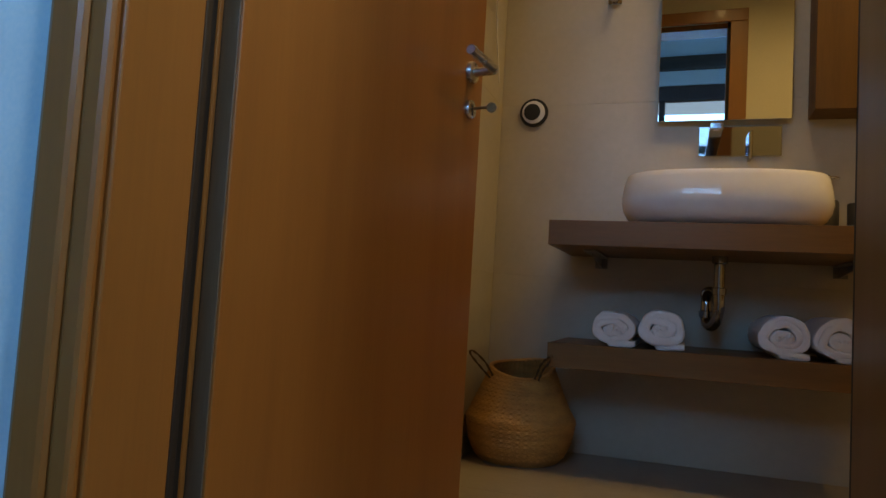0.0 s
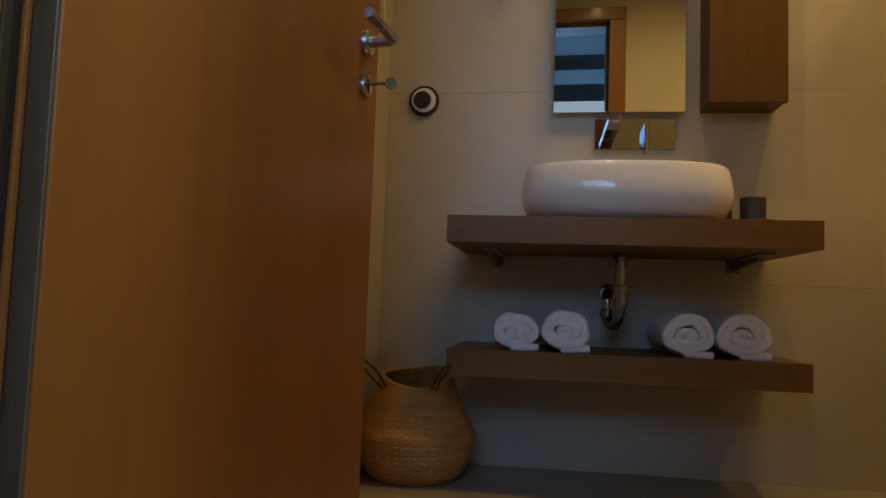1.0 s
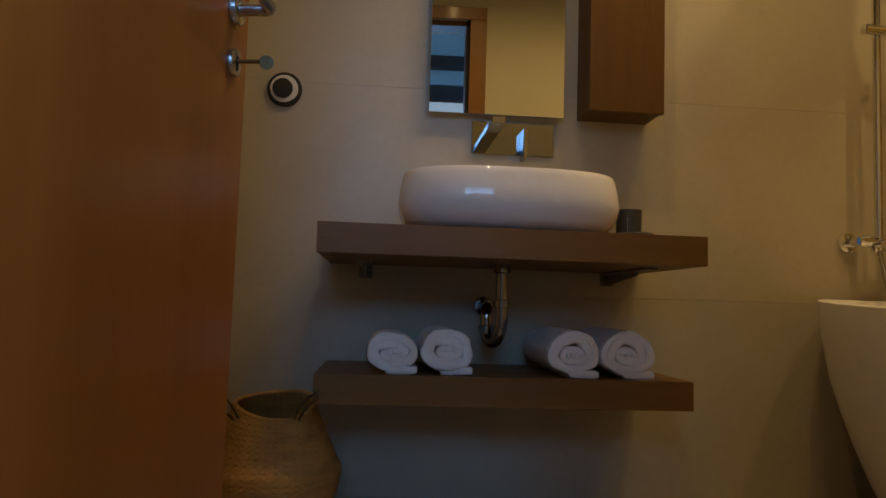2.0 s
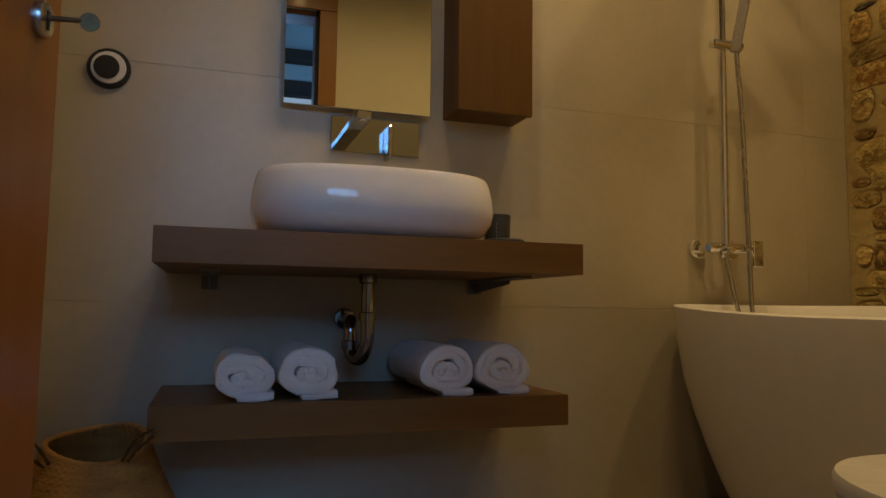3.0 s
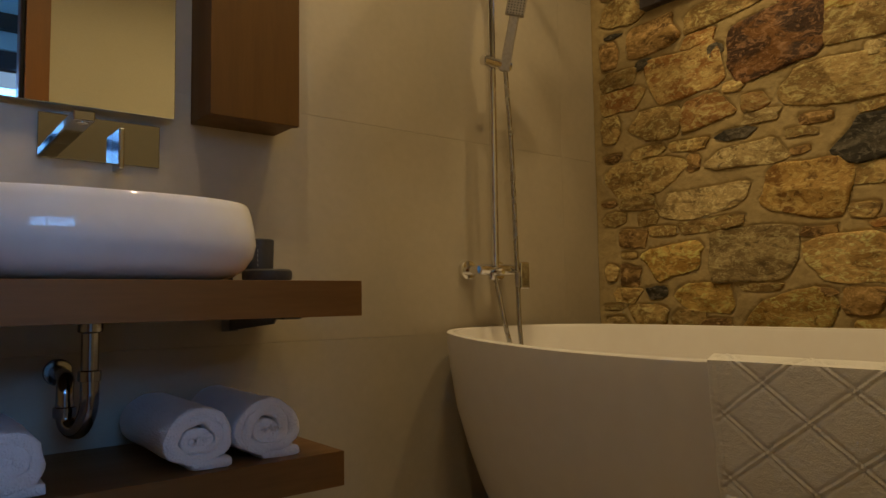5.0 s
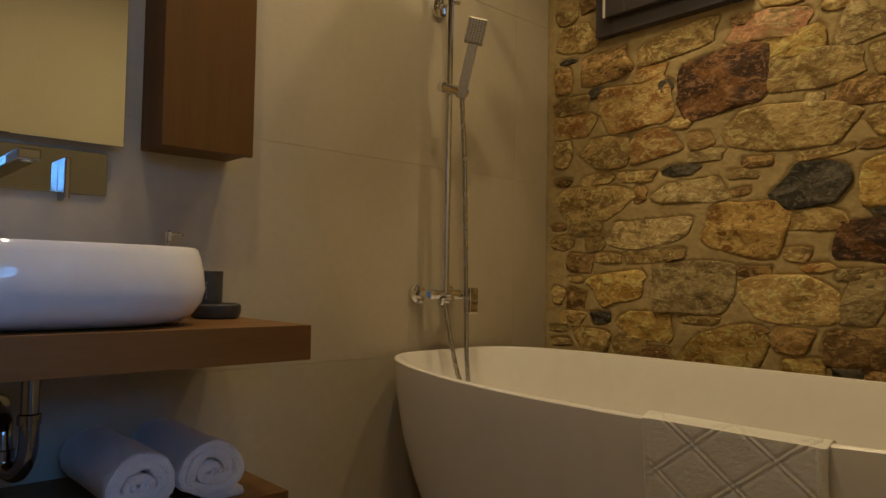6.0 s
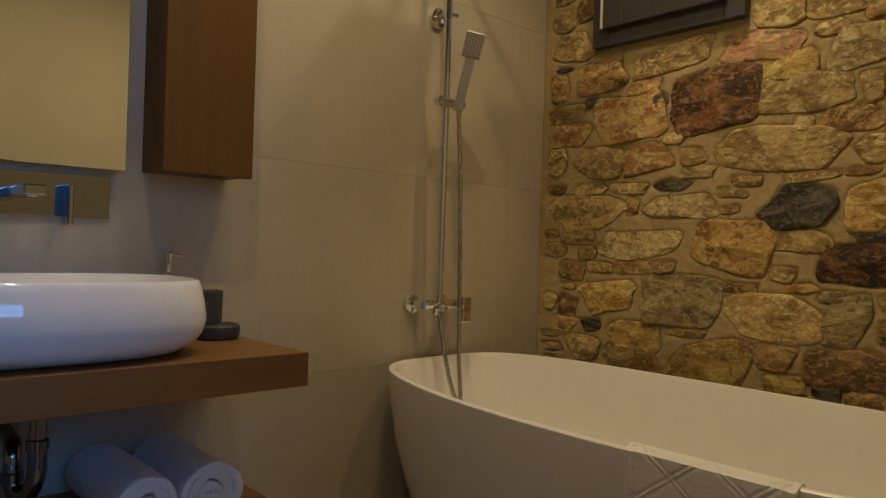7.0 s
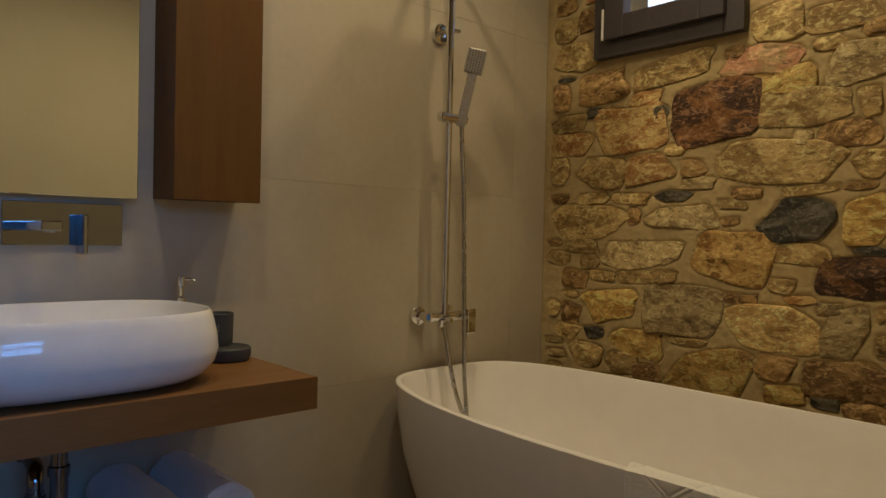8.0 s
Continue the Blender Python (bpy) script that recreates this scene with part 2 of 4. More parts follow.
def rings_mesh(rings, closed_start=True, closed_end=True, into=None):
    """Joins loops of equally many points, one after the other."""
    bm = into or bmesh.new()
    loops = [[bm.verts.new(p) for p in ring] for ring in rings]
    count = len(loops[0])
    for a, b in zip(loops, loops[1:]):
        for i in range(count):
            bm.faces.new((a[i], a[(i + 1) % count], b[(i + 1) % count], b[i]))
    if closed_start:
        bm.faces.new(loops[0])
    if closed_end:
        bm.faces.new(loops[-1])
    return bm


def lathe(centre, profile, segments=32, into=None, **ends):
    cx, cy, cz = centre
    return rings_mesh([[(cx + r * math.cos(a), cy + r * math.sin(a), cz + z) for a in np.linspace(0, 2 * math.pi, segments, endpoint=False)] for r, z in profile], into=into, **ends)


def smooth_line(points, steps=6):
    pts = [Vector(p) for p in points]
    pts = [pts[0] * 2 - pts[1], *pts, pts[-1] * 2 - pts[-2]]
    out = []
    for i in range(1, len(pts) - 2):
        p0, p1, p2, p3 = pts[i - 1:i + 3]
        for s in range(steps):
            t = s / steps
            out.append(0.5 * (2 * p1 + (p2 - p0) * t + (2 * p0 - 5 * p1 + 4 * p2 - p3) * t ** 2 + (3 * p1 - p0 - 3 * p2 + p3) * t ** 3))
    return out + [pts[-2]]


def tube(points, radius, segments=12, into=None):
    pts = [Vector(p) for p in points]
    side, rings = None, []
    for i, p in enumerate(pts):
        way = (pts[min(i + 1, len(pts) - 1)] - pts[max(i - 1, 0)]).normalized()
        if side is None:
            side = way.orthogonal().normalized()
        side = (side - way * side.dot(way)).normalized()
        up = way.cross(side)
        r = radius[i] if isinstance(radius, list) else radius
        rings.append([p + (side * math.cos(a) + up * math.sin(a)) * r for a in np.linspace(0, 2 * math.pi, segments, endpoint=False)])
    return rings_mesh(rings, into=into)


def disc(centre, axis, radius, depth, segments=28, bevel=0.15, into=None):
    """A round plate or rosette: depth along the axis, with a softened front edge."""
    c, a = Vector(centre), Vector(axis).normalized()
    side = a.orthogonal().normalized()
    up = a.cross(side)
    rings = []
    for r, d in ((radius, 0), (radius, depth * (1 - bevel * 2)), (radius * (1 - bevel * 0.35), depth * (1 - bevel * 0.5)), (radius * (1 - bevel), depth)):
        rings.append([c + a * d + (side * math.cos(t) + up * math.sin(t)) * r for t in np.linspace(0, 2 * math.pi, segments, endpoint=False)])
    return rings_mesh(rings, into=into)


def oval(cx, cy, z, hx, hy, power, count=72):
    out = []
    for a in np.linspace(0, 2 * math.pi, count, endpoint=False):
        c, s = math.cos(a), math.sin(a)
        out.append((cx + hx * math.copysign(abs(c) ** (2 / power), c), cy + hy * math.copysign(abs(s) ** (2 / power), s), z))
    return out


# ---- the bathroom's shell ----
NORTH, WEST, EAST, SOUTH = 2.76, -0.112, 2.37, 1.08      # inner faces
DOOR_L, DOOR_R, DOOR_TOP, OUTER = -0.036, 0.652, 2.06, 0.912   # the doorway and the bedroom face of its wall
BED_W, BED_E, BED_S, BED_TOP = -2.2, 2.2, -1.08, 2.9

floor = thing("floor", block(WEST - 0.12, EAST + 0.12, SOUTH - 0.03, NORTH + 0.12, -0.15, -0.0015, 0), GROUT, (1.1, 1.9, -0.01), "pale greige tiled bathroom floor", "floor", kind="structure")
ceiling = thing("ceiling", block(WEST - 0.12, EAST + 0.12, SOUTH, NORTH + 0.12, CEILING, CEILING + 0.12, 0), CEIL, (1.1, 1.9, CEILING), "plain bathroom ceiling, unseen, grey to cut bounced light", "ceiling", kind="structure")
wall_north = thing("wall_north", block(WEST, EAST + 0.1, NORTH + 0.0015, NORTH + 0.12, 0, CEILING, 0), GROUT, (1.1, NORTH + 0.01, 0), "greige large-format tiled wall behind the washbasin", "wall", kind="structure")
wall_west = thing("wall_west", block(WEST - 0.12, WEST - 0.0015, SOUTH, NORTH + 0.12, 0, CEILING, 0), GROUT, (WEST - 0.01, 1.9, 0), "greige tiled side wall behind the open door", "wall", kind="structure")

bm = block(BED_W, DOOR_L - 0.03, OUTER, SOUTH - 0.008, 0, BED_TOP, 0)
block(DOOR_R + 0.03, EAST + 0.1, OUTER, SOUTH - 0.008, 0, BED_TOP, 0, into=bm)
block(DOOR_L - 0.03, DOOR_R + 0.03, OUTER, SOUTH - 0.008, DOOR_TOP + 0.03, BED_TOP, 0, into=bm)
wall_south = thing("wall_south", bm, PAINT, (0.3, OUTER, 0), "painted wall with a doorway between bedroom and bathroom", "wall", kind="structure")

bm = block(DOOR_R + 0.03, EAST - 0.002, SOUTH - 0.008, SOUTH, 0, CEILING, 0)
block(WEST, DOOR_L - 0.03, SOUTH - 0.008, SOUTH, 0, CEILING, 0, into=bm)
block(DOOR_L - 0.03, DOOR_R + 0.03, SOUTH - 0.008, SOUTH, DOOR_TOP + 0.031, CEILING, 0, into=bm)
part("plaster_face", bm, CREAM, wall_south, "smooth cream plaster on the bathroom side")

# the bedroom beyond the doorway
thing("floor_bedroom", block(BED_W, BED_E, BED_S - 0.12, SOUTH - 0.03, -0.15, 0.0, 0), PARQUET, (0, -0.1, 0), "brown wooden bedroom floor", "floor", kind="structure")
thing("ceiling_bedroom", block(BED_W, BED_E, BED_S - 0.12, OUTER, BED_TOP, BED_TOP + 0.12, 0), CEIL, (0, -0.1, BED_TOP), "plain bedroom ceiling, unseen, in the same bounce-cutting grey", "ceiling", kind="structure")
thing("wall_bedroom_west", block(BED_W - 0.12, BED_W, BED_S - 0.12, OUTER, 0, BED_TOP, 0), PAINT, (BED_W - 0.06, 0, 0), "painted bedroom wall, the daylight's blue put into its colour", "wall", kind="structure")
EY0, EY1, EZ0, EZ1 = -0.46, 0.24, 1.25, 2.35                  # an unseen opening, added to light the doorway from the side
bm = block(BED_E, BED_E + 0.12, BED_S - 0.12, EY0, 0, BED_TOP, 0)
block(BED_E, BED_E + 0.12, EY1, OUTER, 0, BED_TOP, 0, into=bm)
block(BED_E, BED_E + 0.12, EY0, EY1, 0, EZ0, 0, into=bm)
block(BED_E, BED_E + 0.12, EY0, EY1, EZ1, BED_TOP, 0, into=bm)
thing("wall_bedroom_east", bm, PAINT, (BED_E + 0.06, 0, 0), "daylight-tinted bedroom wall with an added window opening", "wall", kind="structure")
win3 = empty("assumed_window", (BED_E + 0.06, -0.11, EZ0), "assumed dark framed side window, unseen, added to light the door leaf", "window", kind="structure")
for a in ((EY0, EY0 + 0.07, EZ0, EZ1), (EY1 - 0.07, EY1, EZ0, EZ1), (EY0 + 0.07, EY1 - 0.07, EZ0, EZ0 + 0.07), (EY0 + 0.07, EY1 - 0.07, EZ1 - 0.07, EZ1)):
    part("window_frame", block(BED_E + 0.03, BED_E + 0.09, *a, 0.004), DARK_FRAME, win3)

WX0, WX1, WZ0, WZ1 = -0.50, 0.95, 1.30, 2.41                  # the bedroom window's opening
bm = block(BED_W, WX0, BED_S - 0.12, BED_S, 0, BED_TOP, 0)
block(WX1, BED_E, BED_S - 0.12, BED_S, 0, BED_TOP, 0, into=bm)
block(WX0, WX1, BED_S - 0.12, BED_S, 0, WZ0, 0, into=bm)
block(WX0, WX1, BED_S - 0.12, BED_S, WZ1, BED_TOP, 0, into=bm)
thing("wall_bedroom_south", bm, PAINT, (0, BED_S, 0), "daylight-tinted painted bedroom wall with a bright window", "wall", kind="structure")
thing("ceiling_beam", block(BED_W, BED_E, BED_S + 0.002, BED_S + 0.07, 2.53, 2.64, 0.006), BEAM_WOOD, (0, BED_S + 0.03, 2.53), "dark weathered timber beam along the bedroom wall", "beam", kind="structure")
win = empty("window_1", (0.10, BED_S - 0.05, WZ0), "dark framed two-leaf bedroom window with a transom, bright daylight outside", "window", kind="structure")
for nm, a in (("window_frame", (WX0, WX0 + 0.10, WZ0, WZ1)), ("window_frame", (WX1 - 0.10, WX1, WZ0, WZ1)), ("window_frame", (WX0 + 0.1, WX1 - 0.1, WZ1 - 0.13, WZ1)),
              ("window_frame", (WX0 + 0.1, WX1 - 0.1, WZ0, WZ0 + 0.09)), ("mullion", (0.15, 0.20, WZ0 + 0.09, WZ1 - 0.13)),
              ("transom", (WX0 + 0.1, 0.15, 1.83, 1.90)), ("transom", (0.20, WX1 - 0.1, 1.83, 1.90))):
    part(nm, block(a[0], a[1], BED_S - 0.09, BED_S - 0.02, a[2], a[3], 0.005), DARK_FRAME, win)
pane = part("pane", block(WX0 + 0.1, WX1 - 0.1, BED_S - 0.062, BED_S - 0.056, WZ0 + 0.09, WZ1 - 0.13, 0), GLASS, win)
pane.visible_shadow = False

# ---- the doorway's lining and the open door ----
frame_ob = empty("door_frame", (0.3, 0.97, 0), "orange-brown veneered door frame with stepped casings", "door frame", kind="structure")
for side in (-1, 1):
    inner = DOOR_L if side < 0 else DOOR_R

    def upright(a, b, y0, y1, z1=DOOR_TOP + 0.03, bevel=0.003):
        x0, x1 = sorted((inner + side * a, inner + side * b))
        return block(x0, x1, y0, y1, 0, z1, bevel)
    part("jamb", upright(0.0, 0.03, OUTER + 0.001, 1.036), FRAME_WOOD, frame_ob)
    # veneer left out here: the rebate is coloured dark as the gap's shade
    part("rebate", upright(0.016, 0.03, 1.036, SOUTH - 0.002), SEAL_AND_SHADE, frame_ob, "wooden rebate behind the seal, coloured dark for the gap's shade")
    part("seal", upright(0.002, 0.016, 1.038, 1.052), SEAL_AND_SHADE, frame_ob, "dark rubber door seal")
    part("casing", upright(0.002, 0.032, OUTER - 0.016, OUTER, bevel=0.007), FRAME_WOOD, frame_ob)
    part("casing_moulding", upright(0.032, 0.080, OUTER - 0.022, OUTER, DOOR_TOP + 0.066, bevel=0.008), FRAME_WOOD, frame_ob)
    part("casing", upright(0.016, 0.105, SOUTH, SOUTH + 0.014, DOOR_TOP + 0.014), FRAME_WOOD, frame_ob)
part("jamb", block(DOOR_L - 0.03, DOOR_R + 0.03, OUTER + 0.001, 1.036, DOOR_TOP, DOOR_TOP + 0.03, 0.003), FRAME_WOOD, frame_ob)
part("casing", block(DOOR_L - 0.105, DOOR_R + 0.105, SOUTH, SOUTH + 0.014, DOOR_TOP + 0.015, DOOR_TOP + 0.085, 0.003), FRAME_WOOD, frame_ob)
part("casing", block(DOOR_L - 0.045, DOOR_R + 0.03, OUTER - 0.016, OUTER, DOOR_TOP + 0.002, DOOR_TOP + 0.066, 0.003), FRAME_WOOD, frame_ob)
part("strike_plate", block(DOOR_R - 0.002, DOOR_R + 0.001, 0.995, 1.02, 0.86, 1.04, 0.0005), STEEL, frame_ob, "brushed steel strike plate")

DOOR_YAW = math.degrees(math.atan2(0.725, 0.107))
door = empty("door_1", (-0.021, 1.086, 0.006), "open orange-brown veneered door with lever handle and key", "door", turn=DOOR_YAW, local=True, kind="structure")
LEAF = 0.733
part("leaf", block(0, LEAF, 0, 0.04, 0, 2.03, 0.002), DOOR_WOOD, door)
part("edge_strip", block(-0.0025, 0.0, 0.003, 0.030, 0.0, 2.03, 0.001), EDGE_FOIL, door, "grey foil strip on the hinge edge")
# black strip that stands for the shaded gap between leaf and jamb
part("edge_gap_shade", block(-0.003, 0.0, 0.030, 0.0385, 0.0, 2.03, 0.0005), BLACK, door)
for hz in (0.22, 1.02, 1.82):
    part("hinge", tube([(-0.006, 0.044, hz - 0.05), (-0.006, 0.044, hz + 0.05)], 0.007, 12), STEEL, door)
HX, HZ = LEAF - 0.062, 0.965
handle = part("handle", disc((HX, 0, HZ), (0, -1, 0), 0.023, 0.010), STEEL, door, "brushed steel lever handle")
part("lever", tube(smooth_line([(HX, -0.008, HZ), (HX, -0.03, HZ), (HX, -0.050, HZ), (HX - 0.012, -0.058, HZ), (HX - 0.03, -0.058, HZ), (HX - 0.125, -0.057, HZ + 0.002)], 5), 0.0095, 14), STEEL, handle)
lock = part("lock_rosette", disc((HX, 0, HZ - 0.08), (0, -1, 0), 0.0205, 0.009), STEEL, door, "brushed steel keyhole rosette")
part("keyhole", block(HX - 0.003, HX + 0.003, -0.0105, -0.0085, HZ - 0.092, HZ - 0.07, 0.001), BLACK, lock)
bm = tube([(HX, -0.009, HZ - 0.078), (HX, -0.044, HZ - 0.078)], 0.003, 10)
disc((HX, -0.052, HZ - 0.079), (1, 0.25, 0.15), 0.0105, 0.003, into=bm)
part("key", bm, BRASS, lock, "small worn metal key in the lock")

# ---- vanity ----


def thick_board(name, x0, x1, y0, z0, z1, label, category):
    """A hollow-core board with glued edge bands on its front and both ends."""
    b = empty(name, ((x0 + x1) / 2, (y0 + NORTH) / 2, z0), label, category)
    part("board", block(x0 + 0.0012, x1 - 0.0012, y0 + 0.0012, NORTH - 0.001, z0, z1, 0.0008), VANITY_WOOD, b)
    part("front_band", block(x0, x1, y0, y0 + 0.0012, z0 + 0.0004, z1 - 0.0004, 0.0004), VANITY_WOOD, b)
    for xa in (x0, x1 - 0.0012):
        part("end_band", block(xa, xa + 0.0012, y0 + 0.0013, NORTH - 0.001, z0 + 0.0004, z1 - 0.0004, 0.0004), VANITY_WOOD, b)
    return b


counter = thick_board("vanity_counter", 0.160, 1.068, 2.303, 0.657, 0.727, "thick brown wood-laminate wall-hung vanity counter", "counter")
shelf = thick_board("towel_shelf", 0.160, 1.067, 2.374, 0.311, 0.381, "thick brown wood-laminate floating shelf under the counter", "shelf")


def counter_bracket(x):
    b = empty("shelf_bracket", (x, NORTH - 0.001, 0.58), "folded grey metal bracket under the vanity counter", "bracket", "counter brackets")
    part("upright_plate", block(x - 0.02, x + 0.02, NORTH - 0.006, NORTH - 0.001, 0.618, 0.656, 0.001), BRACKET_PAINT, b)
    part("arm", block(x - 0.02, x + 0.02, NORTH - 0.34, NORTH - 0.006, 0.651, 0.656, 0.001), BRACKET_PAINT, b)
    bm = bmesh.new()
    loop = [(NORTH - 0.006, 0.620), (NORTH - 0.006, 0.650), (NORTH - 0.26, 0.650), (NORTH - 0.25, 0.640)]
    rings_mesh([[(x + s, y, z) for y, z in loop] for s in (-0.002, 0.002)], into=bm)
    part("gusset", bm, BRACKET_PAINT, b)


for bx in (0.262, 0.975):
    counter_bracket(bx)

# vessel basin: outer belly, rolled rim and hollow bowl
BX, BY, BZ = 0.622, 2.510, 0.727
bm = bmesh.new()
outer = [(0.190, 0.118, 0.0, 2.8), (0.216, 0.143, 0.002, 2.8), (0.243, 0.169, 0.010, 2.85), (0.262, 0.188, 0.024, 2.9), (0.275, 0.201, 0.045, 2.95), (0.280, 0.206, 0.070, 3.0), (0.277, 0.202, 0.105, 2.95), (0.272, 0.195, 0.132, 2.9),
         (0.269, 0.191, 0.144, 2.85), (0.266, 0.187, 0.1485, 2.8), (0.262, 0.183, 0.148, 2.8), (0.259, 0.180, 0.142, 2.8), (0.248, 0.170, 0.10, 2.8), (0.215, 0.140, 0.058, 2.7), (0.15, 0.08, 0.036, 2.4), (0.03, 0.03, 0.030, 2)]
rings_mesh([[(x, y, z) for x, y, z in oval(BX, BY, BZ + dz, hx, hy, p, 96)] for hx, hy, dz, p in outer], into=bm)
basin = thing("washbasin", bm, CERAMIC, (BX, BY, BZ), "glossy white oval ceramic vessel basin on the counter", "washbasin")
part("drain", disc((BX, BY, BZ + 0.033), (0, 0, 1), 0.028, 0.004), CHROME, basin, "chrome drain plug")

# chrome wall tap on its plate
tap = empty("basin_tap", (0.68, NORTH - 0.001, 1.0), "chrome wall-mounted basin tap with square spout and plate", "tap")
part("plate", block(0.557, 0.803, NORTH - 0.010, NORTH - 0.001, 0.998, 1.094, 0.001), PLATE_CHROME, tap)
SX = 0.600
part("spout", block(SX - 0.019, SX + 0.019, 2.520, NORTH - 0.010, 1.030, 1.050, 0.0025), SPOUT_CHROME, tap)
part("aerator", disc((SX, 2.535, 1.030), (0, 0, -1), 0.011, 0.003), STEEL, tap)
part("lever", block(0.702, 0.714, 2.694, NORTH - 0.010, 0.978, 1.068, 0.003), SPOUT_CHROME, tap)

# trap
trap = empty("drain_trap", (0.622, 2.54, 0.45), "chrome bottle trap and waste pipe below the counter", "drain pipe")
part("tailpiece", lathe((0.622, 2.54, 0), [(0.022, 0.657), (0.022, 0.637), (0.0155, 0.634), (0.0155, 0.555)], 24), DULL_CHROME, trap)
part("bend", tube(smooth_line([(0.622, 2.54, 0.565), (0.622, 2.54, 0.50), (0.612, 2.55, 0.462), (0.601, 2.566, 0.456), (0.592, 2.582, 0.470), (0.590, 2.586, 0.505)], 6), 0.0165, 20), DULL_CHROME, trap)
for z in (0.556, 0.488):
    part("slip_nut", lathe((0.622 if z > 0.55 else 0.590, 2.54 if z > 0.55 else 2.586, z), [(0.0165, -0.011), (0.020, -0.010), (0.0205, 0.008), (0.0165, 0.010)], 20), DULL_CHROME, trap)
part("wall_pipe", tube(smooth_line([(0.590, 2.586, 0.498), (0.591, 2.592, 0.532), (0.596, 2.62, 0.546), (0.606, NORTH, 0.548)], 6), 0.0155, 20), DULL_CHROME, trap)
part("flange", disc((0.606, NORTH - 0.001, 0.548), (0, -1, 0), 0.028, 0.010), DULL_CHROME, trap)

# ---- mirror and tall cabinet ----
mirror = empty("mirror", (0.626, 2.735, 1.108), "frameless rectangular wall mirror above the basin", "mirror", turn=-1.1, local=True)
part("backing", block(-0.195, 0.195, 0.0, 0.018, 0.006, 0.85, 0.001), DARK_STONE, mirror)
part("glass", block(-0.2, 0.2, -0.016, -0.002, 0.0, 0.86, 0.0012), MIRROR, mirror)

cab = empty("wall_cabinet", (0.98, 2.69, 1.11), "tall narrow brown wooden wall cabinet", "cabinet")
part("body", block(0.876, 1.090, 2.641, NORTH - 0.001, 1.113, 2.05, 0.0015), CABINET_WOOD, cab)
part("door", block(0.874, 1.092, 2.621, 2.639, 1.109, 2.052, 0.0015), CABINET_WOOD, cab)

# ---- rolled towels ----


def rolled_towel(x0, x1, z, front, length, turns, seed):
    """A towel rolled about an axis that runs into the shelf, its end lying flat below."""
    rng = random.Random(seed)
    r = (x1 - x0) / 2
    cx, cz = (x0 + x1) / 2, z + r * 0.94
    tall = 0.76 if r < 0.065 else 0.86
    cz = z + r * tall * 0.98
    thick = r / (turns - 0.30)
    spine, steps = [], int(turns * 30)
    for i in range(steps + 1):
        a = i / steps * turns * 2 * math.pi
        inner = max(0.0, a - 1.7 * math.pi)
        rad = max(r - thick * 0.5 - thick * inner / (2 * math.pi), thick * 0.35)
        ang = -math.pi / 2 - 0.15 - a
        wob = 1 + 0.12 * noise.noise((seed * 2.7 + math.cos(ang) * 1.3, math.sin(ang) * 1.3, a * 0.22))
        flat = tall if rad > r * 0.62 else tall * (0.38 + rad / r)
        spine.append(Vector((cx + rad * math.cos(ang) * wob, 0, cz + (rad * math.sin(ang) * flat * wob))))
    tail = [Vector((cx + r * q, 0, z + thick * 0.40)) for q in (0.95, 0.80, 0.5, 0.2, -0.1)]
    for p in spine:
        p.z = p.z + thick * 0.5 * max(0.0, 1 - (p.z - z) / (r * 0.8))
    spine = tail + spine
    bm = bmesh.new()
    hw = thick * 0.455
    loops = []
    for i, p in enumerate(spine):
        way = (spine[min(i + 1, len(spine) - 1)] - spine[max(i - 1, 0)]).normalized()
        nrm = Vector((-way.z, 0, way.x))
        off = 0.008 * noise.noise((seed * 3.1, i * 0.16, 0)) + 0.002 * noise.noise((seed * 1.7, i * 0.9, 5))
        ring = []
        for y, s, shrink in ((front + off + 0.007, -1, 1.0), (front + off + 0.002, -1, 0.82), (front + off, -1, 0.4), (front + off, 1, 0.4), (front + off + 0.002, 1, 0.82), (front + off + 0.007, 1, 1.0), *((front + length * g, 1, 1.0) for g in (0.08, 0.16, 0.26, 0.38, 0.52, 0.7, 0.85, 1.0)), *((front + length * g, -1, 1.0) for g in (1.0, 0.85, 0.7, 0.52, 0.38, 0.26, 0.16, 0.08))):
            q = p + nrm * hw * s * shrink * ((0.70, 0.86, 0.90, 0.90, 0.92)[i] if i < 5 else 1.0 + 0.16 * noise.noise((seed * 4.3, i * 0.13, 2)))
            ring.append((q.x, y, max(q.z, z)))
        loops.append(ring)
    rings_mesh(loops, into=bm)
    for v in bm.verts:
        v.co += Vector((noise.noise(v.co * 45 + Vector((seed, 0, 0))), 0.6 * noise.noise(v.co * 60), noise.noise(v.co * 45 + Vector((0, seed, 4))))) * 0.0036
        v.co.z = max(v.co.z, z)
    return thing("rolled_towel", bm, TERRY, (cx, front + length / 2, z), "rolled white terry towel lying on the shelf", "towel", "rolled towels on the shelf")


rolled_towel(0.275, 0.403, 0.381, 2.398, 0.27, 2.8, 1)
rolled_towel(0.404, 0.535, 0.381, 2.396, 0.27, 2.7, 2)
rolled_towel(0.712, 0.845, 0.381, 2.400, 0.30, 3.3, 3)
rolled_towel(0.848, 0.985, 0.381, 2.405, 0.29, 3.1, 4)

# ---- things on the counter ----
dish = thing("soap_dish", lathe((1.000, 2.600, 0.727), [(0.045, 0), (0.052, 0.003), (0.056, 0.018), (0.055, 0.030), (0.050, 0.034), (0.045, 0.030), (0.02, 0.026)], 40), DARK_STONE, (1.000, 2.600, 0.727), "round charcoal soap dish on the counter", "soap dish")
